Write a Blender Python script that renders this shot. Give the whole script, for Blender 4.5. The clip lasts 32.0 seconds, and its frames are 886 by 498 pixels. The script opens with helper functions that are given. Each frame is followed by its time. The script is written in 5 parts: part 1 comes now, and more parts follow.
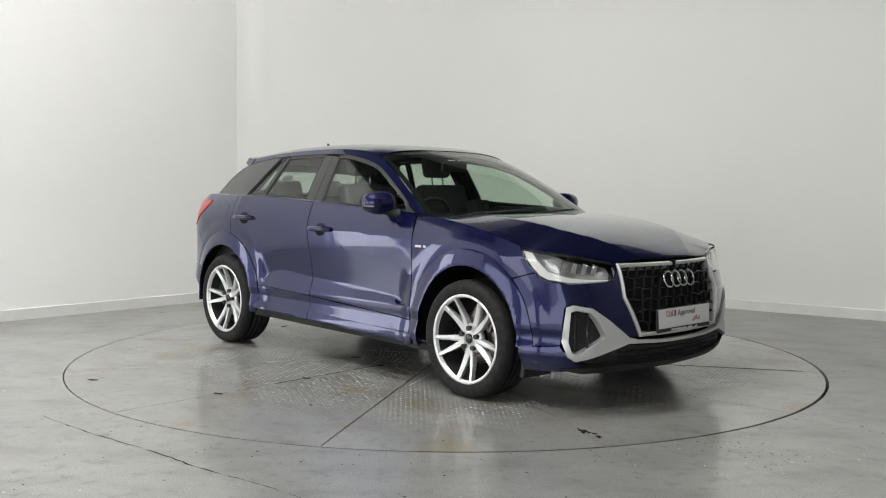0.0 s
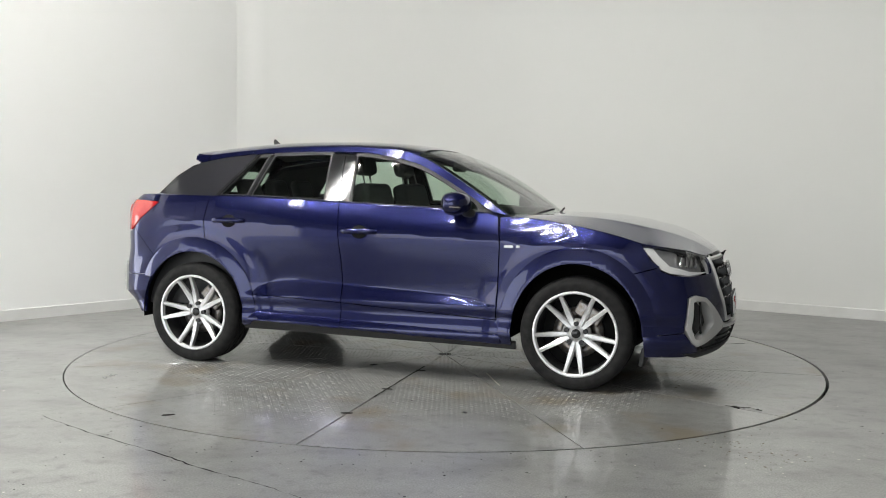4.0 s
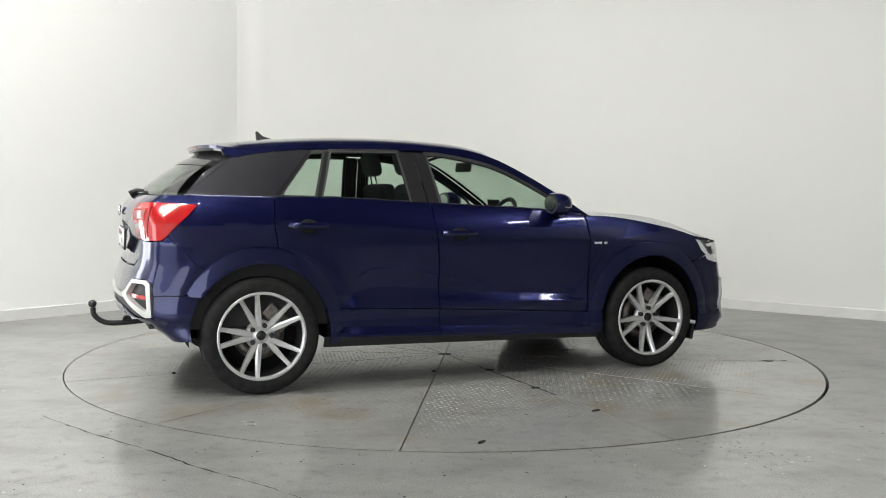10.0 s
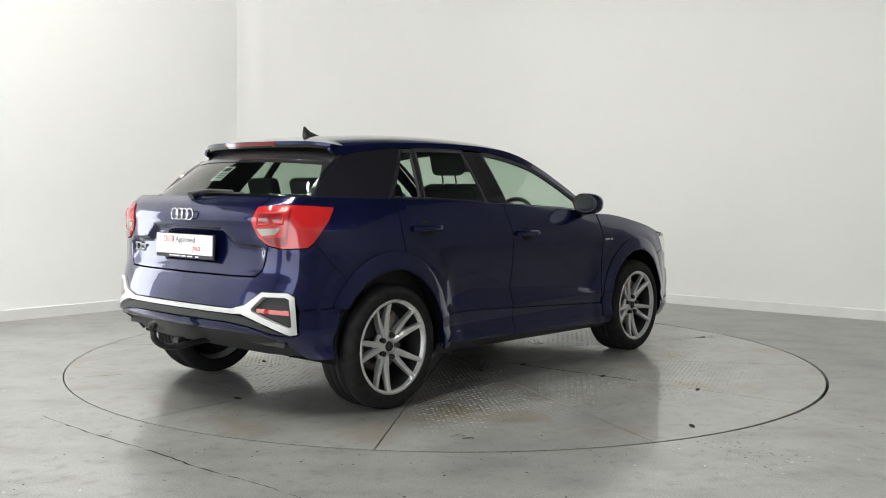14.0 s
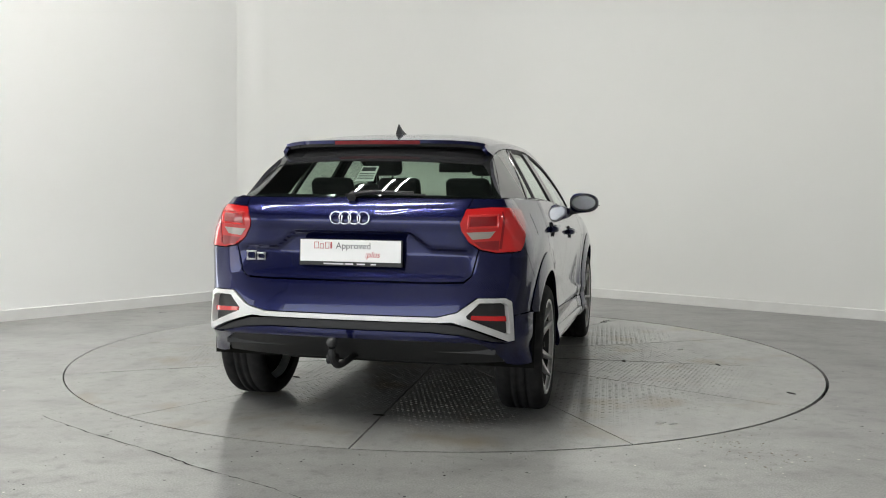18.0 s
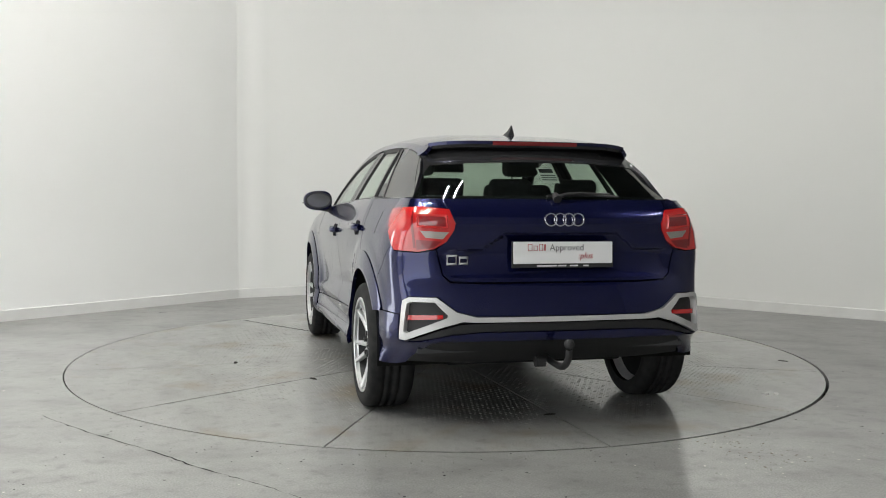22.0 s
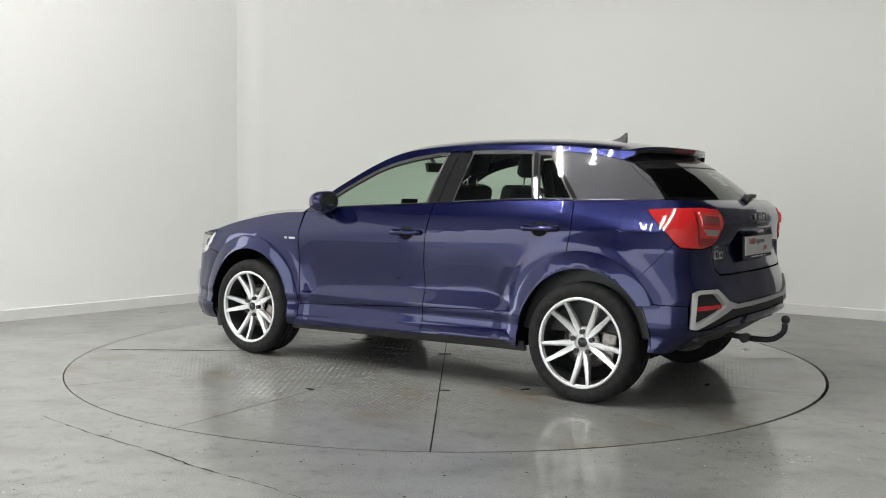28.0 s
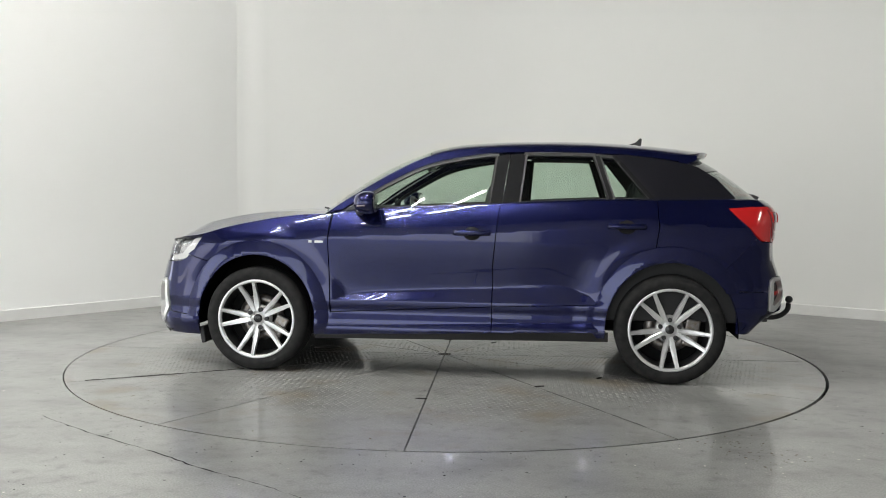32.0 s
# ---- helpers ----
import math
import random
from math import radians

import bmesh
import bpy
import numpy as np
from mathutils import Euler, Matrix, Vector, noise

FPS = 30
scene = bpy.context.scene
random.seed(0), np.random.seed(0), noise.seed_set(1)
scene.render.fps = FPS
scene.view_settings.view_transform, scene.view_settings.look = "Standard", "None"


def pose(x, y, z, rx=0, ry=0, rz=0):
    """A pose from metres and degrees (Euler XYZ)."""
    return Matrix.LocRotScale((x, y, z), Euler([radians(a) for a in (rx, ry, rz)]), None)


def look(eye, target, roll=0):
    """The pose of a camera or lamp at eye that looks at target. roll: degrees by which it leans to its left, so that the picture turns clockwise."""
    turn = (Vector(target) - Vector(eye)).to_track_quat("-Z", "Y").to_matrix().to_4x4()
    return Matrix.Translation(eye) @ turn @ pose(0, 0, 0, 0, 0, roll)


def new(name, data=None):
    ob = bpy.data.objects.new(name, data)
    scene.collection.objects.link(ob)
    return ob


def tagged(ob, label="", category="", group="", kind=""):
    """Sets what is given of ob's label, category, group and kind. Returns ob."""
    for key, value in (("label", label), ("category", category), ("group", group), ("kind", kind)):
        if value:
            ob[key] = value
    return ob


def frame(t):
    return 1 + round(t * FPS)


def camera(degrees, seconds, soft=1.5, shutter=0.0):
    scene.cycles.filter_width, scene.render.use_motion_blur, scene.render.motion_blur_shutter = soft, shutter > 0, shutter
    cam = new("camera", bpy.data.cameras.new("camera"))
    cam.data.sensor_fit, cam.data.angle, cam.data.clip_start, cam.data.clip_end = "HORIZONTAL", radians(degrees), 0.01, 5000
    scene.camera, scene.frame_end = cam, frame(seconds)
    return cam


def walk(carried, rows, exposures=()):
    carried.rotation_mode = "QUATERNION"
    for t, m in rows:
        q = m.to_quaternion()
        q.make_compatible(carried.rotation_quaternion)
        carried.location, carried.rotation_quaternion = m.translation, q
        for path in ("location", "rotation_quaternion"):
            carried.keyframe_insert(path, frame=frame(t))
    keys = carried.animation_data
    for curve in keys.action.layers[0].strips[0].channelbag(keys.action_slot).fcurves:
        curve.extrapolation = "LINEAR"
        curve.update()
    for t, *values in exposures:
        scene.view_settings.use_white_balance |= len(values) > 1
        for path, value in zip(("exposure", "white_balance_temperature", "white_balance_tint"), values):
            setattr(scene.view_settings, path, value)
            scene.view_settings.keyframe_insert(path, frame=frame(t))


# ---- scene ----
from mathutils.geometry import delaunay_2d_cdt

# ---- camera: it stands still on a tripod before the turntable ----
cam = camera(50.59, 32.0, soft=1.0)
EYE = Vector((0.0, -6.668, 1.161))
YAW, PITCH = radians(-0.165), radians(-3.488)
AIM = EYE + Vector((math.sin(YAW) * math.cos(PITCH), math.cos(YAW) * math.cos(PITCH), math.sin(PITCH)))
walk(cam, [(0.0, look(EYE, AIM, 0.521)), (32.0, look(EYE, AIM, 0.521))], exposures=[(0.0, -0.03), (5.0, 0.0), (7.0, 0.10), (9.0, 0.17), (13.0, 0.17), (15.0, 0.13), (17.0, -0.01), (19.0, -0.07), (24.0, -0.05), (32.0, -0.04)])

# turntable: constant speed, degrees and degrees per second
TURN_START, TURN_RATE = -46.24, 6.838
CAR_X, CAR_Y = -0.186, -0.037
TABLE_R = 2.533


# ---- world ----
world = bpy.data.worlds.new("world")
scene.world = world
world.use_nodes = True
wn = world.node_tree
sky = wn.nodes.new("ShaderNodeTexSky")
sky.sky_type, sky.sun_disc = 'NISHITA', False
sky.sun_elevation, sky.sun_rotation = radians(40), radians(-100)
wn.links.new(sky.outputs[0], wn.nodes["Background"].inputs[0])
wn.nodes["Background"].inputs[1].default_value = 0.1


# ---- materials ----
def material(name, color, rough=0.5, metal=0.0, coat=0.0, coat_rough=0.03, spec=0.5):
    m = bpy.data.materials.new(name)
    m.use_nodes = True
    b = m.node_tree.nodes["Principled BSDF"]
    b.inputs["Base Color"].default_value = (*color, 1)
    b.inputs["Roughness"].default_value = rough
    b.inputs["Metallic"].default_value = metal
    b.inputs["Coat Weight"].default_value = coat
    b.inputs["Coat Roughness"].default_value = coat_rough
    b.inputs["Specular IOR Level"].default_value = spec
    return m


def bsdf(m):
    return m.node_tree.nodes["Principled BSDF"]


def node(m, kind, **props):
    n = m.node_tree.nodes.new(kind)
    for k, v in props.items():
        if k in n.inputs:
            n.inputs[k].default_value = v
    return n


def link(m, a, b):
    m.node_tree.links.new(a, b)


def noise_tex(m, scale, detail=4.0, stretch=None, space="Object"):
    co = node(m, "ShaderNodeTexCoord")
    mp = node(m, "ShaderNodeMapping")
    mp.inputs["Scale"].default_value = stretch or (1, 1, 1)
    n = node(m, "ShaderNodeTexNoise", Scale=scale, Detail=detail)
    link(m, co.outputs[space], mp.inputs[0])
    link(m, mp.outputs[0], n.inputs["Vector"])
    return n.outputs["Fac"]


def ramp(m, fac, stops):
    r = node(m, "ShaderNodeValToRGB")
    e = r.color_ramp.elements
    while len(e) < len(stops):
        e.new(0.5)
    for k, (p, c) in zip(e, stops):
        k.position = p
        k.color = (*c, 1) if len(c) == 3 else c
    link(m, fac, r.inputs[0])
    return r.outputs["Color"]


def grey(v):
    return (v, v, v)


def bump(m, height, strength, dist=0.01, into="Normal"):
    b = node(m, "ShaderNodeBump", Strength=strength, Distance=dist)
    link(m, height, b.inputs["Height"])
    link(m, b.outputs[0], bsdf(m).inputs[into])
    return b


def maths(m, op, a, b):
    n = node(m, "ShaderNodeMath")
    n.operation = op
    for i, v in enumerate((a, b)):
        if isinstance(v, (int, float)):
            n.inputs[i].default_value = v
        else:
            link(m, v, n.inputs[i])
    return n.outputs[0]


def mix_color(m, fac, a, b, mode="MIX"):
    n = node(m, "ShaderNodeMix")
    n.data_type, n.blend_type = "RGBA", mode
    if isinstance(fac, (int, float)):
        n.inputs[0].default_value = fac
    else:
        link(m, fac, n.inputs[0])
    for i, v in ((6, a), (7, b)):
        if isinstance(v, tuple):
            n.inputs[i].default_value = (*v, 1)
        else:
            link(m, v, n.inputs[i])
    return n.outputs[2]


# body paint: dark metallic blue under clear lacquer, with drying water marks
PAINT = material("blue_metallic_paint", (0.007, 0.010, 0.065), 0.23, 0.7, 1.0, 0.03, 0.2)
bsdf(PAINT).inputs["Coat IOR"].default_value = 1.45
flake = noise_tex(PAINT, 900, 2)
run = noise_tex(PAINT, 16, 5, (1.0, 1.0, 0.10))
link(PAINT, ramp(PAINT, flake, [(0.3, (0.0050, 0.0070, 0.043)), (0.7, (0.0100, 0.0132, 0.084))]), bsdf(PAINT).inputs["Base Color"])
link(PAINT, ramp(PAINT, run, [(0.50, grey(0.022)), (0.74, grey(0.17))]), bsdf(PAINT).inputs["Coat Roughness"])
drops = node(PAINT, "ShaderNodeTexVoronoi", Scale=120.0)
co = node(PAINT, "ShaderNodeTexCoord")
link(PAINT, co.outputs["Object"], drops.inputs["Vector"])
wet = noise_tex(PAINT, 3.1, 3)
beads = maths(PAINT, "MULTIPLY", ramp(PAINT, drops.outputs["Distance"], [(0.0, grey(1)), (0.20, grey(0))]), ramp(PAINT, wet, [(0.44, grey(0)), (0.60, grey(1))]))
bump(PAINT, beads, 0.30, 0.002, "Coat Normal")

BLADE = material("grey_metallic_paint", (0.015, 0.0155, 0.022), 0.4, 0.5, 1.0, 0.05)
link(BLADE, ramp(BLADE, noise_tex(BLADE, 800, 2), [(0.3, (0.007, 0.007, 0.011)), (0.7, (0.012, 0.012, 0.018))]), bsdf(BLADE).inputs["Base Color"])
GLOSS_BLACK = material("gloss_black_trim", (0.018, 0.018, 0.019), 0.06)
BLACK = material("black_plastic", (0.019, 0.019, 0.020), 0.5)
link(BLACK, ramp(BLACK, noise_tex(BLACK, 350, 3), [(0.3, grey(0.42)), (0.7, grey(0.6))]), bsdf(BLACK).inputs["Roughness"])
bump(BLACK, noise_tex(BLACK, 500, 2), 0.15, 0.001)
MATT_BLACK = material("underbody_black", (0.018, 0.018, 0.018), 0.9, spec=0.1)
RUBBER = material("tyre_rubber", (0.016, 0.016, 0.017), 0.75, spec=0.22)
link(RUBBER, ramp(RUBBER, noise_tex(RUBBER, 24, 5), [(0.35, (0.011, 0.011, 0.0115)), (0.7, (0.022, 0.0215, 0.021))]), bsdf(RUBBER).inputs["Base Color"])
SILVER = material("satin_silver_trim", (0.60, 0.60, 0.59), 0.34, 0.35)
ALLOY = material("silver_alloy", (0.70, 0.70, 0.70), 0.30, 0.6, 0.6, 0.08)
link(ALLOY, ramp(ALLOY, noise_tex(ALLOY, 40, 5), [(0.3, (0.66, 0.66, 0.665)), (0.75, (0.77, 0.77, 0.765))]), bsdf(ALLOY).inputs["Base Color"])
CHROME = material("chrome", (0.75, 0.76, 0.77), 0.14, 1.0)
STEEL = material("brake_steel", (0.30, 0.29, 0.28), 0.38, 0.9)
link(STEEL, ramp(STEEL, noise_tex(STEEL, 60, 4), [(0.4, (0.32, 0.31, 0.30)), (0.75, (0.20, 0.15, 0.11))]), bsdf(STEEL).inputs["Base Color"])
FABRIC = material("dark_seat_cloth", (0.065, 0.065, 0.067), 0.9)
bump(FABRIC, noise_tex(FABRIC, 420, 2), 0.4, 0.001)
LINER = material("grey_headlining", (0.20, 0.20, 0.195), 0.95)
WHITE_PLATE = material("white_plate", (0.80, 0.80, 0.80), 0.3, 0, 0.3)
RED_INK = material("red_print", (0.45, 0.04, 0.05), 0.4)
DARK_INK = material("grey_print", (0.10, 0.10, 0.11), 0.4)
MIRROR = material("mirror_silver", (0.5, 0.5, 0.52), 0.20, 1.0)
WHITE_INK = material("white_print", (0.75, 0.75, 0.75), 0.4)


def glass(name, tint, gloss=0.02):
    m = bpy.data.materials.new(name)
    m.use_nodes = True
    t = m.node_tree
    t.nodes.remove(t.nodes["Principled BSDF"])
    a, g = t.nodes.new("ShaderNodeBsdfTransparent"), t.nodes.new("ShaderNodeBsdfGlossy")
    mixer, lw = t.nodes.new("ShaderNodeMixShader"), t.nodes.new("ShaderNodeLayerWeight")
    a.inputs[0].default_value = (*tint, 1)
    g.inputs["Color"].default_value = (1, 1, 1, 1)
    g.inputs["Roughness"].default_value = gloss
    lw.inputs["Blend"].default_value = 0.5
    p5, mul = t.nodes.new("ShaderNodeMath"), t.nodes.new("ShaderNodeMath")
    p5.operation, mul.operation = "POWER", "MULTIPLY_ADD"
    p5.inputs[1].default_value, mul.inputs[1].default_value, mul.inputs[2].default_value = 5.0, 0.92, 0.065
    t.links.new(lw.outputs["Facing"], p5.inputs[0])
    t.links.new(p5.outputs[0], mul.inputs[0])
    t.links.new(mul.outputs[0], mixer.inputs[0])
    t.links.new(a.outputs[0], mixer.inputs[1])
    t.links.new(g.outputs[0], mixer.inputs[2])
    t.links.new(mixer.outputs[0], t.nodes["Material Output"].inputs[0])
    return m


GLASS = glass("green_tinted_glass", (0.74, 0.84, 0.76))
DARK_GLASS = glass("darker_rear_glass", (0.50, 0.58, 0.52))
CLEAR = glass("clear_lamp_cover", (0.95, 0.95, 0.95))
RED_LENS = material("red_lamp_lens", (0.40, 0.012, 0.014), 0.08, 0, 1.0)
DEEP_RED = material("deep_red_lens", (0.22, 0.006, 0.009), 0.1, 0, 1.0)
bsdf(RED_LENS).inputs["Emission Color"].default_value = (0.9, 0.03, 0.02, 1)
bsdf(RED_LENS).inputs["Emission Strength"].default_value = 0.09
LAMP_RED = material("bright_red_lens", (0.62, 0.035, 0.035), 0.1, 0, 1.0)
LAMP_INNER = material("lamp_inner", (0.42, 0.42, 0.425), 0.25, 0.5)
WHITE_LENS = material("clear_white_lens", (0.38, 0.34, 0.31), 0.1, 0.2, 1.0)
LAMP_ON = material("daytime_light", (0.52, 0.52, 0.50), 0.25)
bsdf(LAMP_ON).inputs["Emission Color"].default_value = (1, 1, 1, 1)
bsdf(LAMP_ON).inputs["Emission Strength"].default_value = 0.20
TUBE = material("lamp_tube", (1, 1, 1), 0.4)
bsdf(TUBE).inputs["Emission Color"].default_value = (1.0, 0.99, 0.95, 1)
bsdf(TUBE).inputs["Emission Strength"].default_value = 262.0

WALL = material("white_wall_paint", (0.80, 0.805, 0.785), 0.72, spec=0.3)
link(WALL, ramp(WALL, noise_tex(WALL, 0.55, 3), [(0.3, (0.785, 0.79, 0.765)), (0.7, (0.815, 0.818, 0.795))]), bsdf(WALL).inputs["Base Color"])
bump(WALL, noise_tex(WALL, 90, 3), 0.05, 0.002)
# left wall's paint is whitened to stand in for the stronger light there
LIT_WALL = material("lit_wall_paint", (0.86, 0.865, 0.845), 0.72, spec=0.3)
link(LIT_WALL, ramp(LIT_WALL, noise_tex(LIT_WALL, 0.55, 3), [(0.3, (0.845, 0.85, 0.83)), (0.7, (0.88, 0.883, 0.865))]), bsdf(LIT_WALL).inputs["Base Color"])
bump(LIT_WALL, noise_tex(LIT_WALL, 90, 3), 0.05, 0.002)
CEIL = material("dark_roof_sheets", (0.07, 0.07, 0.072), 0.8)
link(CEIL, ramp(CEIL, noise_tex(CEIL, 1.2, 4), [(0.3, grey(0.06)), (0.7, grey(0.09))]), bsdf(CEIL).inputs["Base Color"])
DARK_WALL = material("grey_hall", (0.10, 0.10, 0.105), 0.9)
link(DARK_WALL, ramp(DARK_WALL, noise_tex(DARK_WALL, 0.8, 4), [(0.3, grey(0.32)), (0.7, grey(0.40))]), bsdf(DARK_WALL).inputs["Base Color"])


def floor_material(name, tread=False):
    """Worn grey paint, wet: blotches, grit, drying puddle edges; steel plates also rust."""
    m = material(name, (0.27, 0.27, 0.26), 0.4, spec=0.5)
    big = noise_tex(m, 0.9, 6)
    base = ramp(m, big, [(0.25, (0.216, 0.216, 0.208)), (0.75, (0.250, 0.250, 0.241))])
    smear = ramp(m, noise_tex(m, 2.6, 9, (1.0, 1.7, 1.0)), [(0.32, grey(0.76)), (0.48, grey(1.0)), (0.68, grey(1.12))])
    base = mix_color(m, 1.0, base, smear, "MULTIPLY")
    base = mix_color(m, 1.0, base, ramp(m, noise_tex(m, 130, 2), [(0.3, grey(0.70)), (0.7, grey(1.26))]), "MULTIPLY")
    base = mix_color(m, 1.0, base, ramp(m, noise_tex(m, 14, 8), [(0.30, grey(0.70)), (0.44, grey(0.98)), (0.7, grey(1.07))]), "MULTIPLY")
    # grit: small dark chips where the paint has gone
    grit = node(m, "ShaderNodeTexVoronoi", Scale=34.0)
    co = node(m, "ShaderNodeTexCoord")
    link(m, co.outputs["Object"], grit.inputs["Vector"])
    chips = maths(m, "MULTIPLY", ramp(m, grit.outputs["Distance"], [(0.05, grey(1)), (0.16, grey(0))]), ramp(m, noise_tex(m, 4.5, 4), [(0.50, grey(0)), (0.60, grey(1))]))
    base = mix_color(m, maths(m, "MULTIPLY", chips, 0.75), base, (0.06, 0.058, 0.054))
    if tread:
        rust = ramp(m, noise_tex(m, 2.1, 9), [(0.54, grey(0)), (0.68, grey(1))])
        base = mix_color(m, maths(m, "MULTIPLY", rust, 0.75), base, (0.165, 0.128, 0.078))
    link(m, base, bsdf(m).inputs["Base Color"])
    film = noise_tex(m, 1.6, 4)
    link(m, ramp(m, film, [(0.28, grey(0.38)), (0.72, grey(0.27))]), bsdf(m).inputs["Roughness"])
    wet = ramp(m, film, [(0.28, grey(0.45)), (0.72, grey(1.0))])
    if not tread:
        # wet where cars drip, drying towards the far side of the bay
        far = node(m, "ShaderNodeVectorMath")
        far.operation = "DISTANCE"
        far.inputs[1].default_value = (-1.0, -1.8, 0.0)
        link(m, co.outputs["Object"], far.inputs[0])
        away = maths(m, "ADD", maths(m, "DIVIDE", far.outputs["Value"], 5.0), maths(m, "MULTIPLY", film, 0.25))
        wet = maths(m, "MULTIPLY", wet, ramp(m, away, [(0.60, grey(1.0)), (0.86, grey(0.12))]))
    link(m, wet, bsdf(m).inputs["Coat Weight"])
    bsdf(m).inputs["Coat Roughness"].default_value = 0.10
    bump(m, noise_tex(m, 22, 5), 0.11, 0.004, "Coat Normal")
    if not tread:
        bump(m, noise_tex(m, 60, 5), 0.14, 0.004)
    return m


FLOOR = floor_material("painted_concrete")
PLATE = floor_material("tread_plate_steel", True)
GAP = material("dark_gap", (0.010, 0.010, 0.009), 0.9, spec=0.03)


# ---- mesh helpers ----
def part(name, bm, mat, parent=None, label=""):
    """Link a bmesh as one mesh object under a thing or a part."""
    me = bpy.data.meshes.new(name)
    bm.to_mesh(me)
    bm.free()
    me.materials.append(mat)
    ob = new(name, me)
    ob.parent = parent
    return tagged(ob, label=label) if label else ob


def sheet(name, verts, faces, normals, mat, parent=None, label=""):
    """Link a smooth sheet with its own vertex normals."""
    me = bpy.data.meshes.new(name)
    me.from_pydata([tuple(map(float, v)) for v in verts], [], faces)
    for f in me.polygons:
        f.use_smooth = True
    me.normals_split_custom_set_from_vertices([tuple(map(float, n)) for n in normals])
    me.materials.append(mat)
    ob = new(name, me)
    ob.parent = parent
    return tagged(ob, label=label) if label else ob


def box(bm, size, m=Matrix(), bevel=0.0, segs=2):
    made = bmesh.ops.create_cube(bm, size=1.0, matrix=m @ Matrix.Diagonal((*size, 1)))
    if bevel:
        edges = {e for v in made["verts"] for e in v.link_edges}
        bmesh.ops.bevel(bm, geom=list(edges), offset=bevel, segments=segs, profile=0.5, affect="EDGES")
    return bm


def cyl(bm, r1, r2, depth, m=Matrix(), segs=24):
    bmesh.ops.create_cone(bm, cap_ends=True, segments=segs, radius1=r1, radius2=r2, depth=depth, matrix=m)
    return bm


def tube(bm, pts, r, segs=8, closed=False):
    """A round bar along points."""
    pts = [Vector(q) for q in pts]
    rings, n = [], len(pts)
    for i, q in enumerate(pts):
        a = pts[(i - 1) % n] if closed or i else q
        b = pts[(i + 1) % n] if closed or i < n - 1 else q
        d = (b - a).normalized()
        side = d.cross(Vector((0, 0, 1)) if abs(d.z) < 0.9 else Vector((1, 0, 0))).normalized()
        up = side.cross(d)
        rr = r[i] if isinstance(r, (list, tuple)) else r
        rings.append([bm.verts.new(q + rr * (math.cos(t) * side + math.sin(t) * up)) for t in (2 * math.pi * k / segs for k in range(segs))])
    for i in range(n if closed else n - 1):
        a, b = rings[i], rings[(i + 1) % n]
        for k in range(segs):
            f = bm.faces.new((a[k], a[(k + 1) % segs], b[(k + 1) % segs], b[k]))
            f.smooth = True
    if not closed:
        bm.faces.new(rings[0])
        bm.faces.new(rings[-1][::-1])
    return bm


def lathe(bm, profile, segs=64, axis="Y", closed=False):
    """Turn (radius, offset) pairs about the axis."""
    rings = []
    for r, o in profile:
        ring = []
        for k in range(segs):
            t = 2 * math.pi * k / segs
            c, s = r * math.cos(t), r * math.sin(t)
            ring.append(bm.verts.new((c, o, s) if axis == "Y" else (c, s, o)))
        rings.append(ring)
    n = len(rings)
    for i in range(n if closed else n - 1):
        a, b = rings[i], rings[(i + 1) % n]
        for k in range(segs):
            f = bm.faces.new((a[k], b[k], b[(k + 1) % segs], a[(k + 1) % segs]))
            f.smooth = True
    return bm


def prism(bm, outline, lo, hi, m=Matrix()):
    """Extrude a flat outline (x, y) from height lo to hi."""
    a = [bm.verts.new(m @ Vector((x, y, lo))) for x, y in outline]
    b = [bm.verts.new(m @ Vector((x, y, hi))) for x, y in outline]
    bm.faces.new(a[::-1])
    bm.faces.new(b)
    n = len(a)
    for i in range(n):
        bm.faces.new((a[i], a[(i + 1) % n], b[(i + 1) % n], b[i]))
    return bm


def inside(poly, x, y):
    """Which of the points lie inside the polygon."""
    hit = np.zeros(len(x), bool)
    n = len(poly)
    for i in range(n):
        (x1, y1), (x2, y2) = poly[i], poly[(i + 1) % n]
        if y1 == y2:
            continue
        cross = ((y1 > y) != (y2 > y)) & (x < (x2 - x1) * (y - y1) / (y2 - y1) + x1)
        hit ^= cross
    return hit


def dense(poly, step):
    out = []
    n = len(poly)
    for i in range(n):
        a, b = np.array(poly[i], float), np.array(poly[(i + 1) % n], float)
        k = max(1, int(math.ceil(np.hypot(*(b - a)) / step)))
        out += [a + (b - a) * j / k for j in range(k)]
    return np.array(out)


# surfaces whose domain runs the other way round, seen from outside
OUTWARD = {}


def lift(surf, q, off=0.0):
    """Points and normals of a surface at the places q of its domain."""
    h = 2e-3
    u, v = q[:, 0], q[:, 1]
    pu = surf(u + h, v) - surf(u - h, v)
    pv = surf(u, v + h) - surf(u, v - h)
    n = np.cross(pu, pv)
    n *= OUTWARD.get(surf, 1.0) / (np.linalg.norm(n, axis=1)[:, None] + 1e-12)
    return surf(u, v) + off * n, n


